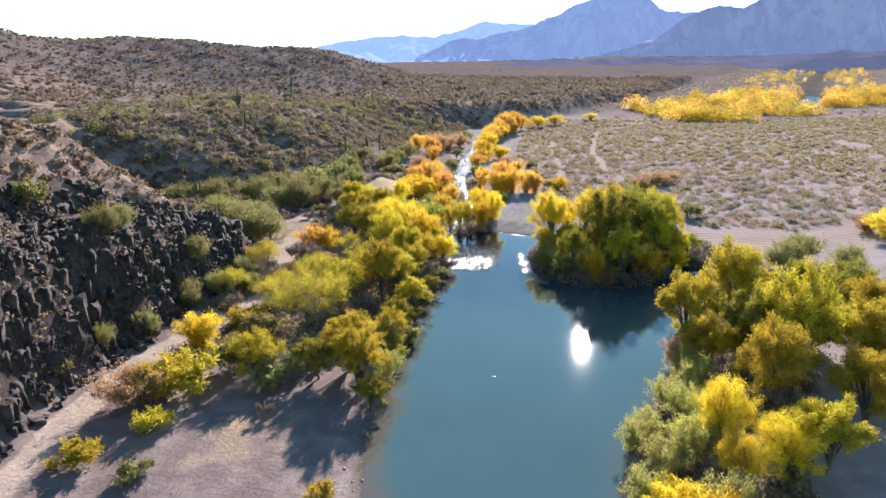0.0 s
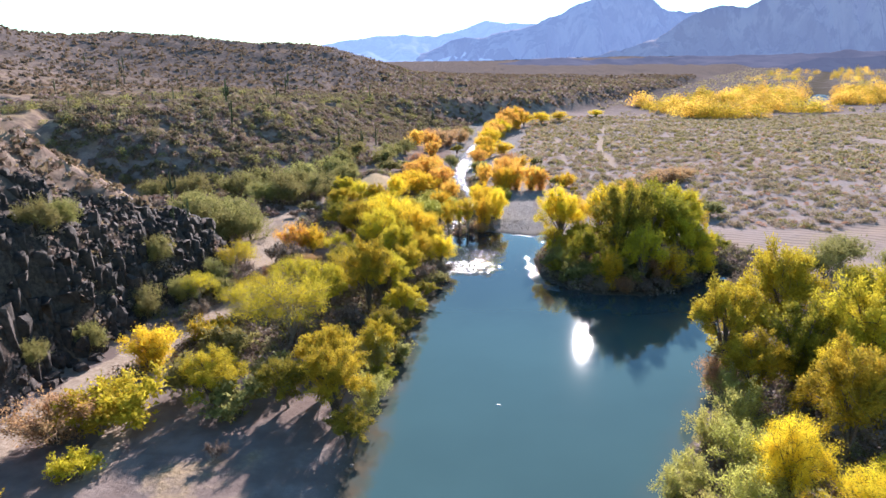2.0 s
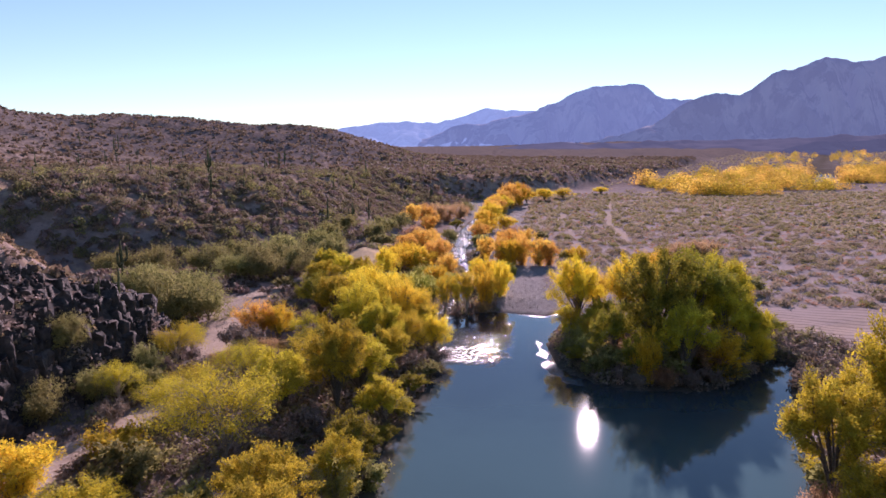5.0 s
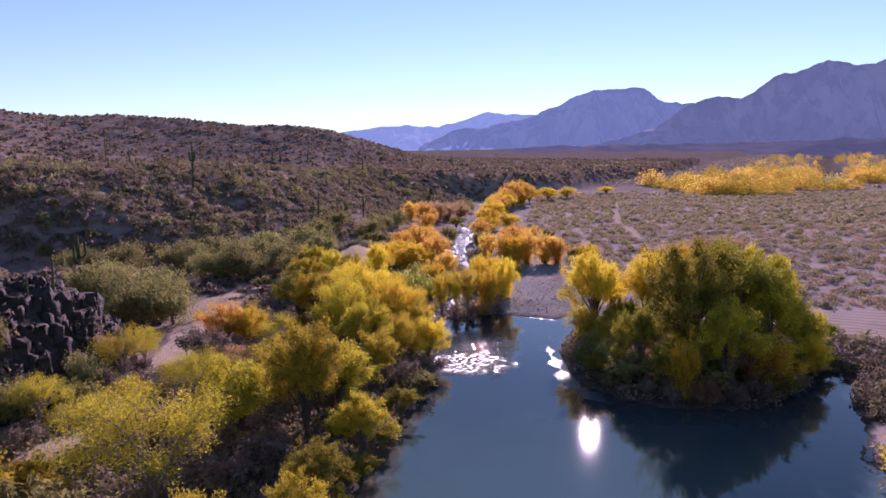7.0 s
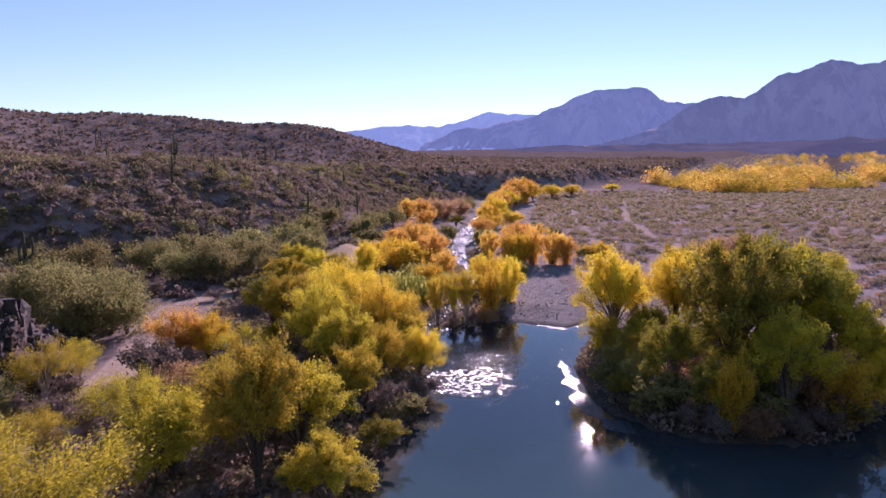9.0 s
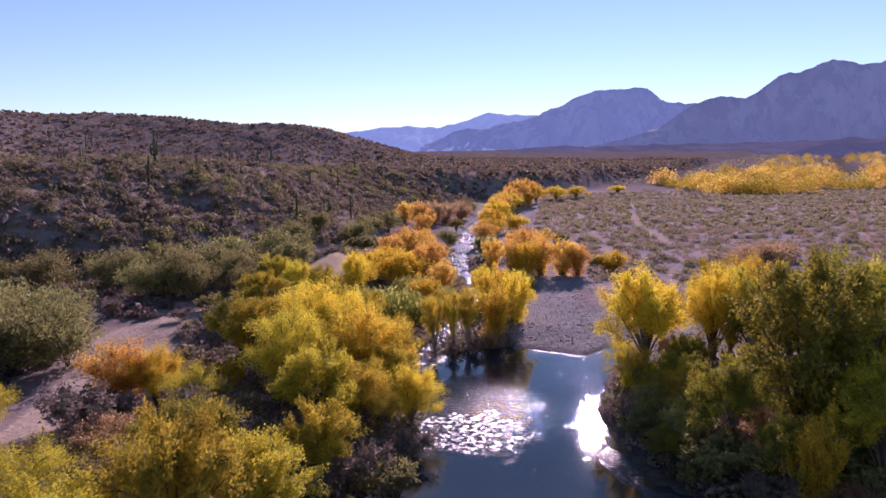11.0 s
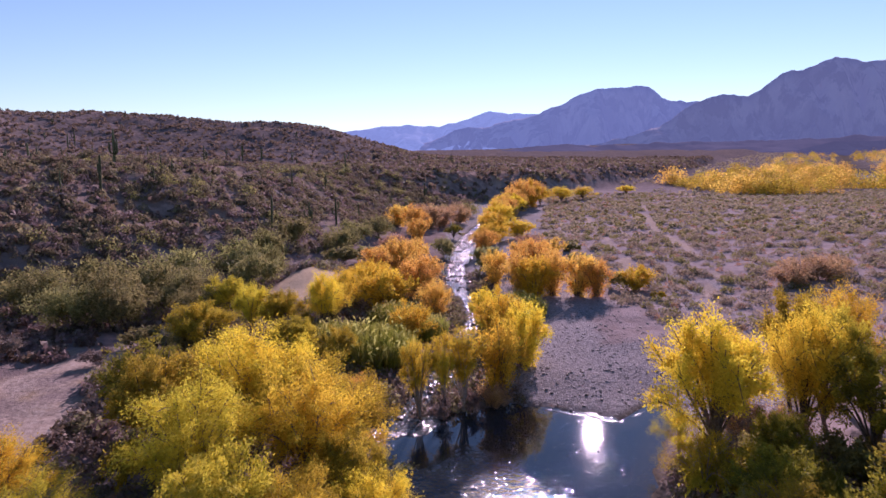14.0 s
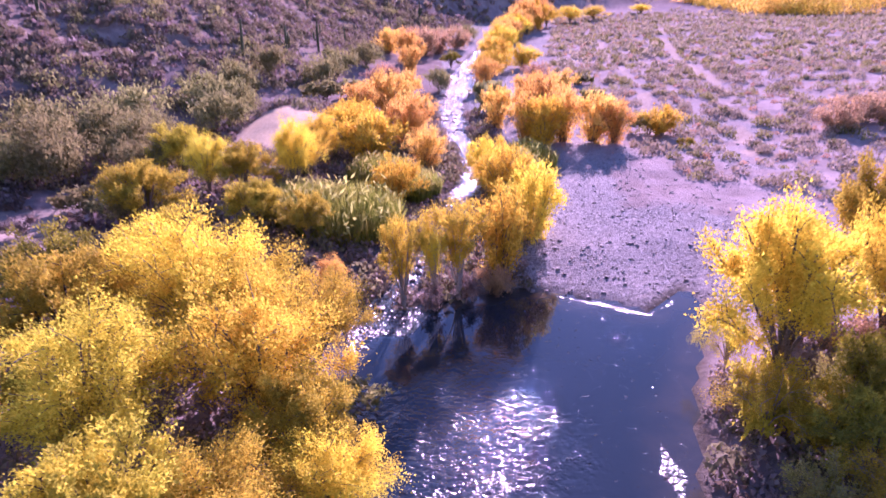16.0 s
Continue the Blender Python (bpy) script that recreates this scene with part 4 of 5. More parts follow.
FOOT = [
    ("sage", -41.5, 104, 4.4, 3.2), ("sage", -39, 110, 4.2, 3.2), ("sage", -44, 92, 3.6, 2.6), ("sage", -36.5, 119, 4.2, 3.2), ("olive", -35, 114, 3.6, 3), ("sage", -46.5, 84, 3.4, 2.4), ("olive", -47, 75, 2.6, 2), ("sage", -49, 99, 4, 2.6), ("sage", -45, 148, 8, 7.6), ("sage", -52, 153, 8, 7), ("sage", -40, 150.5, 6.6, 6), ("sage", -46, 158, 6.6, 6.5), ("bare", -27, 166, 2.6, 2.8), ("bare", -35, 172, 2.2, 2.6), ("sage", -25, 173, 5, 4), ]
WASH_FRONT = [
    ("sage", -40, 188, 7.2, 6.5), ("sage", -29, 187, 6, 4.6), ("sage", -34, 197, 6.8, 6), ("rust", -24, 128, 3, 3), ("bare", -30, 134, 4, 4), ("bare", -12, 124, 4.5, 4),
    ("orange", 27, 246, 4.5, 3.4), ("olive", 31, 238, 3, 3), ("olive", 34, 262, 2.6, 3), ("rust", 24, 262, 4, 4), ("amber", 24, 290, 4.5, 4)]
WASH_MORE = [
    ("sage", -46, 186, 6, 6.5), ("sage", -55, 193, 6.5, 7), ("sage", -66, 190, 6.5, 7), ("sage", -40, 202, 6.5, 6.5), ("sage", -74, 186, 6, 6), ("sage", -30, 215, 6, 5.5), ("sage", -33, 238, 6, 6), ("sage", -29, 225, 5, 4),
    ("sage", -21, 256, 5.5, 5), ("olive", -14, 247, 4, 4), ("olive", -18, 240, 4.5, 4), ("sage", -15, 285, 5.5, 5.5)]
BEACH_EDGE = [
    ("green", -16.5, 78.5, 6, 3.6), ("olive", -21, 77, 4.6, 3.4), ("bare", -13, 103, 3.4, 3.4), ("lime", -5.5, 106, 6, 3.6), ("lime", -6, 122, 7, 4), ("yellow", -12, 139, 9.4, 5), ("lime", -15, 156, 8, 4.6),
    ("olive", -27, 92, 4.4, 3.6), ("bush", -30, 96, 3.6, 3), ("airy", -14, 114, 8, 5), ("gold", -25, 139, 6, 4), ("lime", -8, 90, 6, 3.4)]
BROOKSIDE = [
    ("orange", -9, 222, 5.6, 4), ("orange", 0, 218, 5.4, 3.6), ("amber", -8, 205, 5, 3.6), ("gold", -12, 190, 6.4, 3.6), ("lime", -17, 183, 6.4, 4), ("lime", -13, 172, 5.6, 3.6), ("reed", -3, 189, 4, 3.6), ("slim", 3.6, 160.4, 7, 1.8), ("amber", 9.4, 165, 6.4, 2.8), ("rust", 8.6, 162.2, 2.2, 1.6),
    ("orange", 16, 208, 6, 4), ("orange", 21, 227, 6, 4.4), ("amber", 9.5, 192, 4.6, 2.6), ("orange", -3, 240, 5.5, 4), ("rust", -9, 262, 4.5, 4)]
BROOK_TOP = [
    ("orange", 22, 336, 7.5, 5), ("amber", 27, 360, 8, 5.5), ("orange", 17, 310, 6, 4.5), ("orange", 13, 262, 5.5, 4), ("amber", 16, 282, 5, 4), ("orange", -4, 285, 5.5, 4), ("rust", 2, 326, 6, 5), ("amber", 38, 396, 10, 6), ("orange", -12, 318, 6, 5),
    ("rust", -6, 345, 5, 5), ("gold", 58, 425, 7, 7), ("sage", 12, 365, 5, 5)]
WASH = [
    ("sage", -42, 212, 7, 8), ("sage", -52, 205, 6.6, 7), ("sage", -20, 268, 6, 6.5),
    ("sage", -35, 228, 6.4, 6.5), ("sage", -30, 250, 6, 5), ("olive", -57, 91, 4, 2.6), ("sage", -50, 95, 4, 3.2), ("sage", -43, 112, 4.2, 3.4), ("olive", -38, 114, 3.2, 2.6)]
STREAMSIDE = [
    ("gold", -12, 185, 8.4, 3.5), ("lime", -25, 187, 7.4, 4), ("yellow", -21, 183.5, 7, 3.4), ("gold", -11, 197, 6.6, 3.4), ("lime", -23, 172, 7.2, 4.6), ("orange", -5.5, 229, 6.6, 5), ("orange", -0.5, 206, 6.2, 3.8), ("amber", -5, 199, 5.4, 4),
    ("reed", -5, 175, 4.4, 5.2), ("reed", -9.5, 177, 4.2, 4), ("orange", -4.4, 161.5, 2.6, 1.8), ("slim", 1.6, 159.6, 8.4, 2.5), ("slim", 5.6, 161.4, 8.6, 3.2), ("bare", 3.4, 159.6, 2.4, 1.8), ("bare", 6.8, 161, 2.6, 2.0), ("amber", 12.6, 171, 6, 2.8), ("reed", 14.5, 196, 4, 4)]
STREAM_UP = [
    ("reed", 13, 188, 3.6, 3), ("amber", 10.5, 184, 5.4, 2.8), ("olive", 12, 236, 6, 3.4), ("orange", 13, 222, 5.5, 3.4), ("orange", 19.5, 219, 7, 4.6), ("orange", 25.5, 207, 6, 3.8), ("orange", 21.4, 209, 6.4, 3.8), ("orange", 28, 206, 5, 3.2), ("amber", 18, 205, 5.6, 3.4), ("reed", 12.4, 181, 3.4, 2.6), ("orange", 2, 196, 4.6, 3.2), ("reed", 1, 186.5, 3.4, 3), ("pale", 12.6, 186, 3.4, 2.4), ("pale", 14.4, 191, 3.2, 2.2), ("pale", 11.6, 176.5, 3, 2), ("amber", -1, 182.5, 4.2, 2.8), ("green", 6, 298, 4.6, 3.4),
    ("orange", -6, 300, 7.5, 5), ("rust", -2, 318, 7, 6), ("orange", 25, 350, 8, 6), ("amber", 21, 322, 7, 5), ("orange", 35, 385, 11, 7), ("amber", 18, 300, 6, 4), ("gold", 48, 418, 8, 8), ("gold", 72, 440, 6, 7)]
STREAM_FAR = [
    ("orange", 30, 368, 9, 6), ("rust", 8, 340, 6, 6), ("orange", 42, 402, 10, 6), ("gold", 100, 466, 5, 6), ("sage", 3, 262, 4.5, 4), ("orange", 20, 238, 5, 4), ("amber", -9, 212, 4.5, 4), ("rust", -10, 238, 3.6, 4), ("lime", -8, 170, 5, 3.2)]
THICKET = [
    ("pale", 17.8, 53, 3.6, 3), ("pale", 19.5, 62.5, 3.6, 2.6), ("amber", 22, 46, 4, 3), ("pale", 28, 62, 4.8, 3.4), ("green", 40, 78, 7, 4.4), ("lime", 50, 84, 9, 5), ("lime", 52, 70, 8.5, 5), ("gold", 27, 54, 5.5, 3.2),
    ("lime", 36, 56, 8, 4.6), ("olive", 34.5, 90, 4, 3), ("pale", 25.4, 70.5, 4.4, 2.8), ("pale", 30.6, 79, 4.6, 2.8), ("pale", 21.5, 64.5, 3.6, 2.4), ("green", 62, 98, 9, 5.5)]
SHOREWARD = [
    ("olive", 24, 124, 3.8, 3.2), ("olive", 31, 123, 4.4, 3.6), ("olive", 37, 125, 4.2, 3.4), ("rust", 28, 126, 4, 3.4), ("green", 33, 128, 7, 4.4), ("green", 25, 138, 5.6, 3.4), ("olive", 43, 128, 3.6, 3), ("green", 42, 140, 11, 5),
    ("gold", 32.5, 150, 12, 4.4), ("lime", 36, 153, 11, 4.5), ("pale", 21.6, 136, 3.6, 2.4), ("pale", 22.5, 130, 4, 3), ("green", 27, 143, 6.5, 3)]
TRACK_BRUSH = [
    ("airy", -36.5, 110, 5, 3.2), ("bare", -28.5, 119, 3.2, 3), ("airy", -28, 110.5, 5.2, 3.4), ("bare", -35, 126, 3, 2.6), ("rust", -29, 124, 2.4, 2.2), ("bare", -28.5, 114, 2.6, 2.4), ("bare", -34.5, 104.5, 2.8, 2.4), ("airy", -35.5, 131, 4.6, 2.8),
    ("bare", -22, 122, 3.2, 3), ("bare", -25, 108, 3, 2.8), ("rust", -31, 98.5, 2.2, 2), ("bare", -25.5, 134.5, 3.4, 3)]
WASH_BRUSH = [("bare", -46, 171, 2.6, 3), ("olive", -33, 178, 2.8, 3), ("bare", -53, 176, 2.6, 3), ("olive", -60, 172, 3, 3), ("bare", -66, 178, 2.6, 3), ("bare", -24, 180, 2.4, 2.6)]
OVERHANG = [
    ("green", 20.2, 127.5, 3.2, 2.2), ("olive", 22, 124, 3, 2), ("bare", 24, 121.4, 2.4, 1.8), ("bare", 26.4, 119, 2.6, 2.4), ("rust", 29.6, 118.6, 2.6, 2.2), ("bare", 33, 118.8, 2.6, 2.4), ("bare", 36.4, 119.8, 2.6, 2.4),
    ("olive", 39, 121, 3, 2.6), ("bare", 42, 123.8, 2.6, 2.4), ("olive", 20, 133, 2.6, 1.8), ("green", 45.5, 128, 3.4, 2.6), ("olive", 48, 131, 3, 2.4), ("green", -7, 85, 3, 2.2), ("olive", -6, 93, 2.8, 2.2), ("green", -5.2, 101, 3.2, 2.4),
    ("olive", -4.2, 109, 3, 2.4), ("green", -2.6, 116.5, 3.2, 2.6), ("olive", -0.8, 123.5, 2.8, 2.4), ("bare", -0.2, 129, 2.8, 2.4), ("olive", -1.6, 146, 2.6, 2.2), ("bare", -1, 139.5, 2.4, 2)]
for row in WASH_BRUSH + TRACK_BRUSH + OVERHANG + WASH_FRONT + WASH_MORE + BEACH_EDGE + BROOKSIDE + BROOK_TOP + THICKET + SHOREWARD + RIGHT_BANK + PENINSULA + FLAT_EDGE + LEFT_BANK + LEFT_MORE + LEFT_THIRD + FOOT + WASH + STREAMSIDE + STREAM_UP + STREAM_FAR:
    place(*row)


# ---- scrub, far woods and stones: more than one could count ----
def scatter(name, label, category, leaf, xy, radius, per, size, rng, flat=0.75):
    """Many small bushes of leaf sprays on the ground, as one mesh."""
    z, _ = height(xy[:, 0], xy[:, 1])
    n = len(xy)
    dirs = unit(rng.normal(size=(n, per, 3)) + np.array([0, 0, 0.35]))
    dirs[..., 2] = np.abs(dirs[..., 2])
    rad = radius[:, None, None] * rng.uniform(0.25, 1.0, (n, per, 1)) ** 0.5 * np.array([1, 1, flat * 1.2])
    p = np.stack([xy[:, 0], xy[:, 1], z], 1)[:, None] + dirs * rad
    scale = np.repeat(radius, per)
    v, f = leaf_tris(p.reshape(-1, 3), dirs.reshape(-1, 3), size * scale, rng)
    ob = mesh_object(name, v, f, LEAF[leaf], None, label)
    return tagged(ob, category=category, kind="stuff")


def spots(rng, count, x0, x1, y0, y1, keep):
    """Random spots in a box of the plan, kept by a test on their height masks."""
    xy = np.stack([rng.uniform(x0, x1, count), rng.uniform(y0, y1, count)], 1)
    return xy[keep(xy[:, 0], xy[:, 1])]


def on_hill(x, y):
    dt, side = line_distance(x, y, TERRACE)
    return (dt * side > 2) & (from_water(x, y) > 3) & (np.hypot((x + 20.3) / 6, (y - 212) / 11) > 1)


def bushy(x, y):
    """Patches of brush with bare ground between; the bank behind the crag is mostly bare."""
    return fbm(x, y, 20, 3, 88) > np.interp(y + 0.35 * (x + 60), [185, 250], [-0.10, -0.26])


def on_flat(x, y):
    dt, side = line_distance(x, y, TERRACE)
    z, masks = height(x, y)
    bare = fbm(x, y, 26, 3, 83) > 0.36
    return (dt * side < 0) & (from_water(x, y) > np.interp(y, [160, 205, 235], [26, 25, 12]) + 10 * fbm(x, y, 20, 2, 84)) & (masks["track"] < 0.2) & (masks["gravel"] < 0.5) & ~bare & ((y > 164 + 22 * fbm(x, y, 18, 3, 85)) | (x < 40))


rng = np.random.default_rng(12)
hill_near = spots(rng, 9500, -150, 40, 150, 440, lambda x, y: on_hill(x, y) & bushy(x, y))
half = len(hill_near) // 3
for kind, part_xy, lo, hi in (("scrub", hill_near[:half], 0.5, 1.8), ("olive", hill_near[half:half * 2], 0.5, 1.6), ("olive", hill_near[half * 2:half * 2 + half // 4], 0.5, 1.9), ("mauve", hill_near[half * 2 + half // 4:], 0.4, 1.7)):
    scatter("scrub", "brown and olive desert scrub dotting the hillside", "scrub", kind, part_xy, rng.uniform(lo, hi, len(part_xy)), 18, 0.58, rng)
slope = spots(rng, 4200, -150, 12, 165, 380, lambda x, y: on_hill(x, y) & bushy(x, y) & (line_distance(x, y, TERRACE)[0] < 34))
k = len(slope) // 3
for j, kind in enumerate(("mauve", "scrub", "bare")):
    scatter("scrub", "dense grey-brown brush on the terrace slope", "scrub", kind, slope[j * k:(j + 1) * k], rng.uniform(0.5, 1.6, k), 16, 0.58, rng)
bushes = spots(rng, 6000, -135, 20, 165, 420, lambda x, y: on_hill(x, y) & bushy(x, y))
k = len(bushes) // 4
for j, (kind, lo, hi) in enumerate((("olive", 0.8, 2.3), ("scrub", 0.7, 1.9), ("olive", 0.7, 1.8), ("mauve", 0.6, 1.7))):
    scatter("desert_bush", "rounded olive and brown desert bushes on the slope", "scrub", kind, bushes[j * k:(j + 1) * k], rng.uniform(lo, hi, k), 70, 0.25, rng, 0.95)
verde = spots(np.random.default_rng(33), 900, -135, 20, 172, 420, lambda x, y: on_hill(x, y) & (fbm(x, y, 30, 3, 89) > -0.12))
for j, kind in enumerate(("sage", "olive")):
    xy = verde[j::2]
    scatter("desert_bush", "large rounded green palo verde bushes on the slope", "scrub", kind, xy, np.random.default_rng(34 + j).uniform(1.3, 3.0, len(xy)), 190, 0.15, np.random.default_rng(36 + j), 0.85)
hill_far = spots(rng, 26000, -620, 520, 300, 1150, lambda x, y: on_hill(x, y) & ((y > 440) | (x < -150)))
scatter("scrub", "distant desert scrub covering the terrace and hills", "scrub", "scrub", hill_far, rng.uniform(0.8, 2.2, len(hill_far)), 7, 1.05, rng)
plateau = spots(rng, 11000, -60, 420, 400, 950, on_hill)
for j, kind in enumerate(("scrub", "olive", "mauve")):
    xy = plateau[j::3]
    scatter("scrub", "dense desert scrub on the far terrace", "scrub", kind, xy, rng.uniform(0.9, 2.3, len(xy)), 9, 0.85, rng, 0.9)
flat_near = spots(rng, 19000, 18, 330, 150, 470, on_flat)
close = (flat_near[:, 1] < 285) & (flat_near[:, 0] < 125)
for patch, per, size in ((flat_near[close], 84, 0.215), (flat_near[~close], 24, 0.44)):
    k = len(patch) // 2
    scatter("scrub", "low olive and straw bushes on the flood plain", "scrub", "flat", patch[:k], rng.uniform(0.6, 1.7, k), per, size, rng, 0.7)
    scatter("scrub", "low grey-green bushes on the flood plain", "scrub", "sage", patch[k:k + k // 2], rng.uniform(0.6, 1.6, k // 2), per, size, rng, 0.7)
    scatter("scrub", "small dry bushes on the flood plain", "scrub", "rust", patch[k + k // 2:], rng.uniform(0.3, 0.9, len(patch) - k - k // 2), per, size, rng, 0.7)
flat_far = spots(rng, 9000, 120, 1500, 420, 1900, lambda x, y: (line_distance(x, y, TERRACE)[0] * line_distance(x, y, TERRACE)[1] < 0) & (from_water(x, y) > 10))
scatter("scrub", "distant scrub on the valley floor", "scrub", "flat", flat_far, rng.uniform(1.0, 2.6, len(flat_far)), 10, 0.8, rng)


def along_banks(x, y):
    d = from_water(x, y)
    _, masks = height(x, y)
    return (d > np.where((x > 12) & (x < 30), 1.3, 0.3)) & (d < 34) & (masks["track"] < 0.15) & (masks["berm"] < 0.2) & (masks["rock"] < 0.2) & (fbm(x, y, 14, 3, 95) > -0.3) & ((y > 84) | (x > 0)) & ((x < 12) | (y < 150)) & ((x < 0) | (d < 17))


under = spots(rng, 21000, -62, 62, 40, 235, along_banks)
k = len(under) // 4
for j, (kind, lo, hi) in enumerate((("bare", 0.5, 1.5), ("mauve", 0.4, 1.2), ("scrub", 0.4, 1.3), ("olive", 0.5, 1.6))):
    xy = under[j * k:(j + 1) * k]
    scatter("undergrowth", "mixed dry brown and olive undergrowth on the river bank", "undergrowth", kind, xy, rng.uniform(lo, hi, len(xy)), 54, 0.27, rng, 1.0)
wash_xy = spots(rng, 3600, -82, -20, 150, 216, lambda x, y: (height(x, y)[1]["track"] < 0.25) & (height(x, y)[1]["berm"] < 0.2) & (height(x, y)[1]["rock"] < 0.3) & (fbm(x, y, 12, 3, 98) > -0.22) & (line_distance(x, y, TERRACE)[0] * line_distance(x, y, TERRACE)[1] < 6))
k = len(wash_xy) // 3
for j, kind in enumerate(("mauve", "bare", "scrub")):
    scatter("undergrowth", "low grey-brown brush on the floor of the wash", "undergrowth", kind, wash_xy[j * k:(j + 1) * k], rng.uniform(0.4, 1.3, k), 18, 0.56, rng, 0.9)
crag_brush = spots(rng, 7000, -130, -40, 40, 152, lambda x, y: height(x, y)[1]["hill"] * (height(x, y)[1]["rock"] < 0.3) > 0.5)
k = len(crag_brush) // 2
scatter("scrub", "dry scrub and straw on the rocky hill", "scrub", "scrub", crag_brush[:k], rng.uniform(0.4, 1.5, k), 16, 0.58, rng)
scatter("dry_grass", "tufts of dry straw grass on the rocky hill", "grass", "straw", crag_brush[k:], rng.uniform(0.2, 0.6, len(crag_brush) - k), 14, 0.6, rng)


ledges = spots(rng, 5200, -66, -36, 48, 150, lambda x, y: (height(x, y)[1]["rock"] > 0.35) & (fbm(x, y, 8, 3, 97) > 0.05))
k = len(ledges) // 2
scatter("scrub", "grey-brown brush growing on the crag's ledges", "scrub", "mauve", ledges[:k], rng.uniform(0.3, 1.2, k), 22, 0.40, rng)
scatter("dry_grass", "straw tufts on the crag's ledges", "grass", "straw", ledges[k:], rng.uniform(0.2, 0.7, len(ledges) - k), 12, 0.55, rng)


def in_wood(x, y):
    b, _ = line_distance(x, y, RIVER)
    return (b < np.interp(y, [440, 560, 900], [30, 70, 90]) + 50 * fbm(x, y, 60, 2, 91)) & (b > np.interp(y, [500, 600], [2, 14])) & (fbm(x, y, 30, 3, 92) > -0.04)


wood = np.concatenate([spots(rng, 3600, 152, 560, 450, 760, in_wood), spots(rng, 1800, 330, 1200, 760, 1900, in_wood)])
for j, kind in enumerate(("wood", "orange", "wood", "lime", "orange")):
    xy = wood[j::5]
    grove = scatter("riverside_wood", "distant band of yellow autumn cottonwoods along the river", "trees", kind, xy, 2.6 + 6.4 * rng.uniform(0, 1, len(xy)) ** 1.8, 290, 0.105, rng, 1.2)

pebble_xy = spots(rng, 17000, -12, 66, 45, 255, lambda x, y: (from_water(x, y) > 0.1) & (from_water(x, y) < np.where(y > 155, 46, 20)) & ((y > 155) | (x < 0)) & (height(x, y)[1]["track"] < 0.5))
bar_xy = spots(rng, 7000, 8, 46, 157, 216, lambda x, y: (from_water(x, y) > 0.15) & (from_water(x, y) < 34) & (fbm(x, y, 6, 3, 96) > -0.1))
r = np.concatenate([0.04 + 0.20 * rng.uniform(0, 1, len(pebble_xy)) ** 5, 0.03 + 0.13 * rng.uniform(0, 1, len(bar_xy)) ** 4])
pebble_xy = np.concatenate([pebble_xy, bar_xy])
z, _ = height(pebble_xy[:, 0], pebble_xy[:, 1])
cube = np.array([(-1, -1, -1), (1, -1, -1), (1, 1, -1), (-1, 1, -1), (-0.7, -0.7, 0.8), (0.7, -0.7, 0.8), (0.7, 0.7, 0.8), (-0.7, 0.7, 0.8)], dtype=float)
quads = np.array([(0, 1, 5, 4), (1, 2, 6, 5), (2, 3, 7, 6), (3, 0, 4, 7), (4, 5, 6, 7)])
v = np.stack([pebble_xy[:, 0], pebble_xy[:, 1], z], 1)[:, None] + cube * r[:, None, None] * rng.uniform(0.6, 1.3, (len(r), 8, 3)) * np.array([1, 1, 0.6])
f = quads + (np.arange(len(r)) * 8)[:, None, None]
tagged(mesh_object("pebbles", v.reshape(-1, 3), f.reshape(-1, 4), STONE, None, "grey river pebbles strewn over the gravel bar"), category="pebbles", kind="stuff")

bed_xy = spots(rng, 9000, -5, 40, 157, 400, lambda x, y: (line_distance(x, y, BROOK)[0] < 4.2) & (from_water(x, y) < 0.3) & (fbm(x, y, 7, 3, 99) > -0.12))[:1100]
r = 0.10 + 0.42 * rng.uniform(0, 1, len(bed_xy)) ** 3
v = np.stack([bed_xy[:, 0], bed_xy[:, 1], water_level(bed_xy[:, 1]) - 0.02], 1)[:, None] + cube * r[:, None, None] * rng.uniform(0.6, 1.3, (len(r), 8, 3)) * np.array([1, 1, 0.6])
f = quads + (np.arange(len(r)) * 8)[:, None, None]
tagged(mesh_object("stream_stones", v.reshape(-1, 3), f.reshape(-1, 4), WET_STONE, None, "dark wet stones breaking the surface of the stream"), category="stones", kind="stuff")


# ---- saguaros ----
SAGUARO_SPOTS = [(-60.4, 163.0, 7.6), (-36.9, 255.9, 7.8), (-70.9, 245.4, 8.0), (-26.5, 284.8, 7.6), (-80.6, 272.3, 9.8), (-30.4, 266.6, 7.0), (-42.5, 124.0, 4.4), (-43.8, 121.5, 3.0), (-74.5, 236.5, 4.6), (-63.6, 255.8, 4.2), (-66.8, 267.7, 5.0),
                 (-64.1, 267.3, 4.0), (-23.8, 313.4, 5.2), (-50, 238.8, 2.6), (-41.4, 298.4, 5.4), (-6, 397.7, 7.6), (-39.5, 392.5, 8.2), (-89.8, 413.5, 9.0), (-121, 560, 11), (-68, 600, 9.6), (-251, 560, 12), (-257, 580, 11), (-282, 570, 9), (-96, 262, 6.5), (-120, 236, 5.5)]
rnd = random.Random(4)
spots_s = [s for s in SAGUARO_SPOTS]
more = spots(rng, 400, -330, 60, 225, 760, lambda x, y: on_hill(x, y) & (line_distance(x, y, TERRACE)[0] > 14))
spots_s += [(float(a), float(b), rnd.uniform(3.5, 8.0)) for a, b in more[:60]]
protos = []
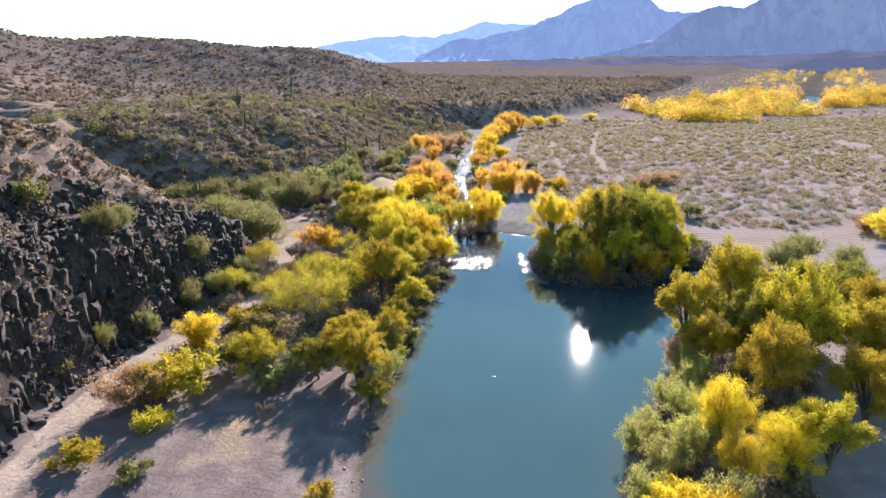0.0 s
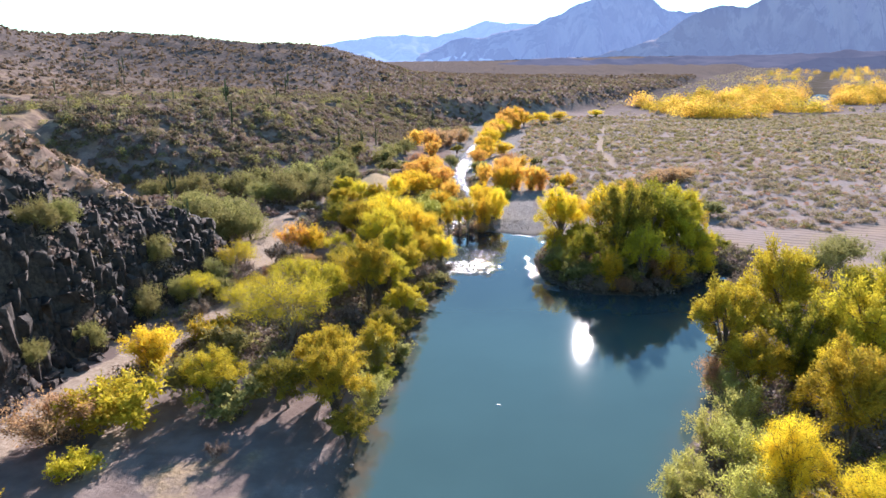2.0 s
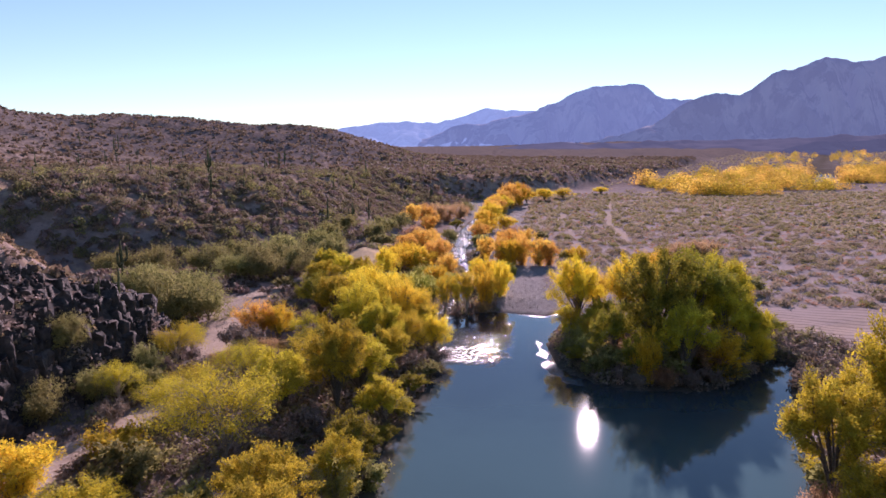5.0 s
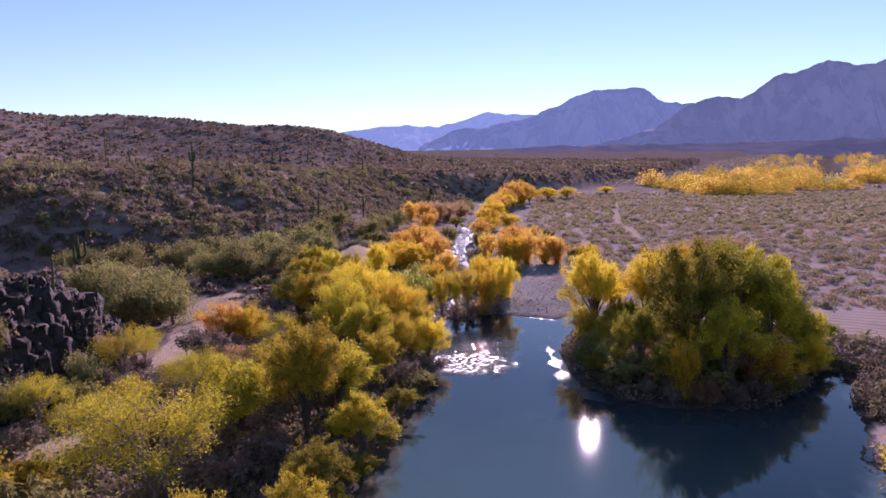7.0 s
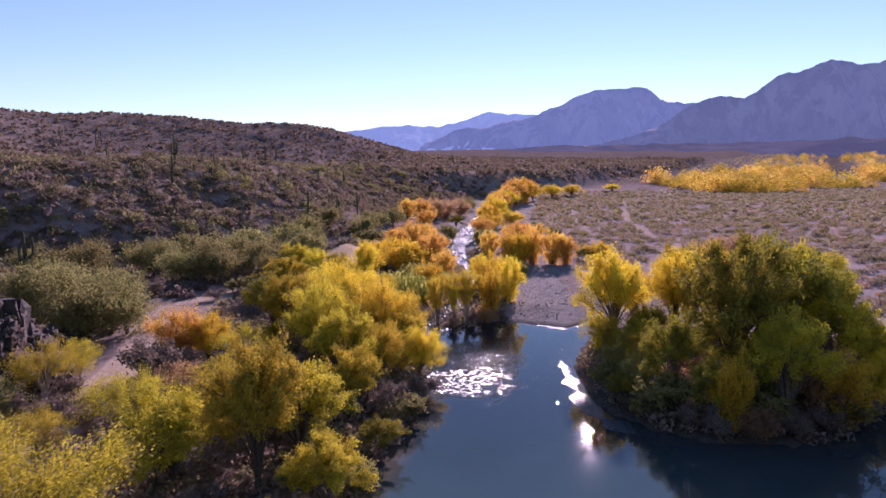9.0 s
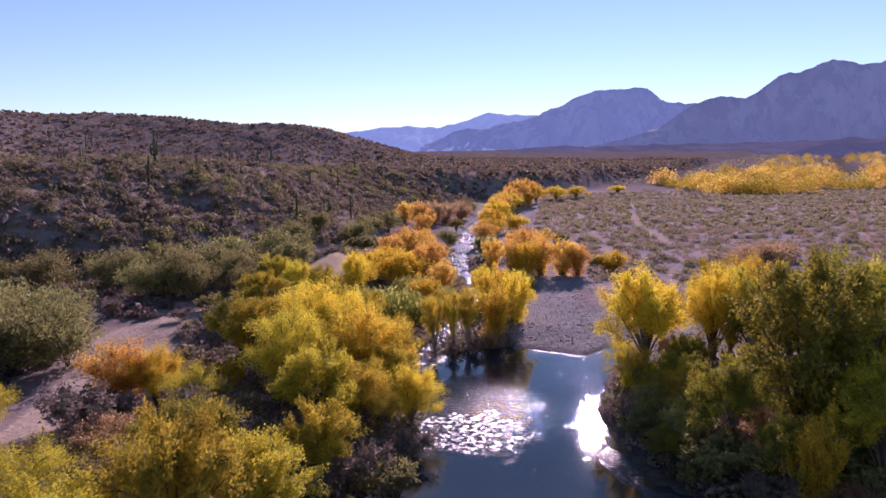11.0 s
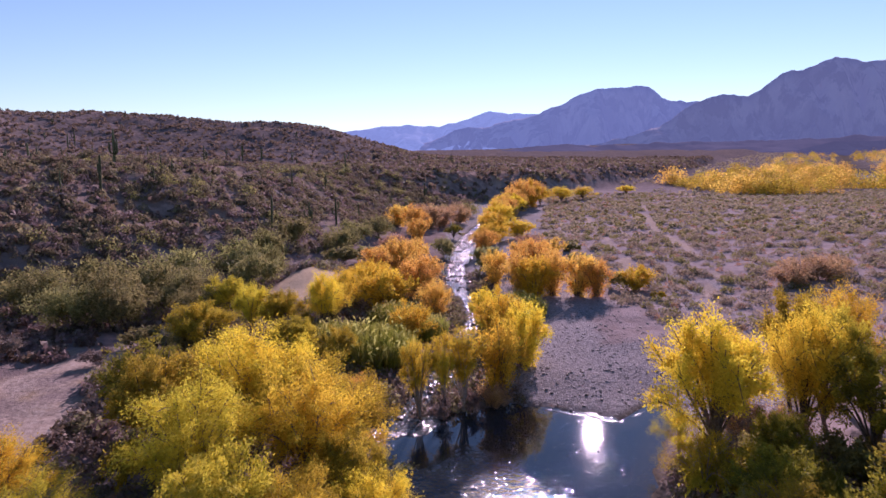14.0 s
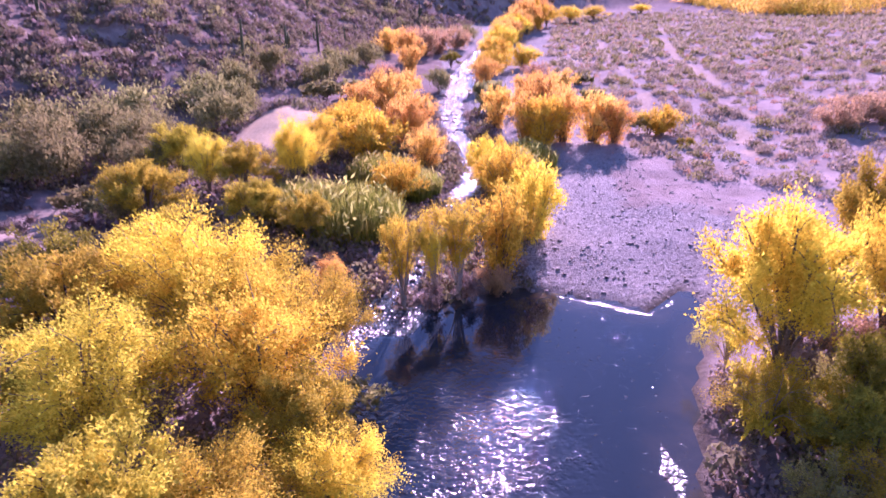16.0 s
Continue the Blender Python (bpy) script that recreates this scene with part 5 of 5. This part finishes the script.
for i, (x, y, tall) in enumerate(spots_s):
    m = pose(x, y, ground_z(x, y) - 0.05, rnd.uniform(-2, 2), rnd.uniform(-2, 2), rnd.uniform(0, 360))
    if i < 6:
        ob = saguaro(60 + i, 6.0, (3, 0, 1, 2, 4, 5)[i])
        protos.append(ob)
        ob.matrix_basis = m @ Matrix.Scale(tall / 6.0, 4)
    else:
        first = protos[rnd.randrange(6)]
        s = first.scale
        copy_thing(first, m @ Matrix.Scale(tall / 6.0 / s.x, 4))


# ---- the rocks of the crag ----
def rock_mesh(seed):
    """A jointed block: a cube with broken corners and slightly uneven faces."""
    rng = np.random.default_rng(seed)
    bm = bmesh.new()
    bmesh.ops.create_cube(bm, size=2.0)
    bmesh.ops.bevel(bm, geom=bm.edges[:], offset=rng.uniform(0.10, 0.28), segments=1, affect="EDGES")
    bmesh.ops.subdivide_edges(bm, edges=[e for e in bm.edges if e.calc_length() > 0.9], cuts=1)
    shear = rng.normal(size=2) * 0.14
    for v in bm.verts:
        v.co.x += shear[0] * v.co.z
        v.co.y += shear[1] * v.co.z
        v.co += Vector(rng.normal(size=3) * 0.12)
        v.co *= 1 + 0.10 * float(rng.normal())
    bmesh.ops.triangulate(bm, faces=bm.faces[:])
    me = bpy.data.meshes.new("rock")
    bm.to_mesh(me)
    bm.free()
    me.materials.append(ROCK)
    return me


rocks = [rock_mesh(200 + i) for i in range(10)]
crag = tagged(new("crag"), "dark jointed basalt crag beside the dirt track", "cliff", kind="structure")
crag_xy = spots(rng, 17000, -72, -34, 48, 153, lambda x, y: (height(x, y)[1]["rock"] > 0.35))
rnd = random.Random(8)


def rock_pose(x, y, s):
    hz = rnd.uniform(1.1, 2.4)
    return pose(x, y, ground_z(x, y) - 0.72 * hz * s, rnd.uniform(-5, 5), rnd.uniform(-5, 5), 24 + 90 * rnd.randrange(4) + rnd.uniform(-10, 10)) @ Matrix.Diagonal((s, s * rnd.uniform(0.6, 1.2), s * hz, 1))


for x, y in crag_xy[:295]:
    ob = new("rock", rocks[rnd.randrange(10)])
    ob.parent = crag
    ob.matrix_basis = rock_pose(x, y, rnd.uniform(0.5, 1.3))
verts, faces, base = [], [], 0
for x, y in crag_xy[295:1750]:
    me = rocks[rnd.randrange(10)]
    m = np.array(rock_pose(x, y, rnd.uniform(0.25, 0.9)))
    co = np.empty(len(me.vertices) * 3)
    me.vertices.foreach_get("co", co)
    co = co.reshape(-1, 3)
    verts.append(co @ m[:3, :3].T + m[:3, 3])
    faces.append(np.array([p.vertices[:] for p in me.polygons]) + base)
    base += len(co)
tagged(mesh_object("rubble", np.concatenate(verts), np.concatenate(faces), ROCK, crag), kind="stuff")
boulder_xy = spots(rng, 900, -50, -42, 50, 150, lambda x, y: (height(x, y)[1]["rock"] < 0.4) & (height(x, y)[1]["track"] < 0.1))
for x, y in boulder_xy[:70]:
    ob = tagged(new("boulder", rocks[rnd.randrange(10)]), "dark fallen boulder at the foot of the crag", "rock", "boulders under the crag")
    s = rnd.uniform(0.25, 0.8)
    ob.matrix_basis = pose(x, y, ground_z(x, y) + s * 0.2, rnd.uniform(-20, 20), rnd.uniform(-20, 20), rnd.uniform(0, 360)) @ Matrix.Diagonal((s, s * 0.8, s * 0.7, 1))


# ---- small white floating thing on the pool, of unknown kind ----
bm = bmesh.new()
ring = [bm.verts.new((0.24 * (1 + 0.4 * math.sin(i * 2.3)) * math.cos(i * 0.5236), 0.17 * (1 + 0.4 * math.cos(i * 1.7)) * math.sin(i * 0.5236), 0.0)) for i in range(12)]
top = bmesh.ops.extrude_face_region(bm, geom=[bm.faces.new(ring)])
for v in [g for g in top["geom"] if isinstance(g, bmesh.types.BMVert)]:
    v.co.z += 0.06
    v.co.x, v.co.y = v.co.x * 0.7, v.co.y * 0.7
me = bpy.data.meshes.new("foam_patch")
bm.to_mesh(me)
bm.free()
me.materials.append(SPECK_WHITE)
ob = tagged(new("foam_patch", me), "small white speck floating on the pool", "foam")
ob.matrix_basis = pose(6.2, 81.0, 0.0)
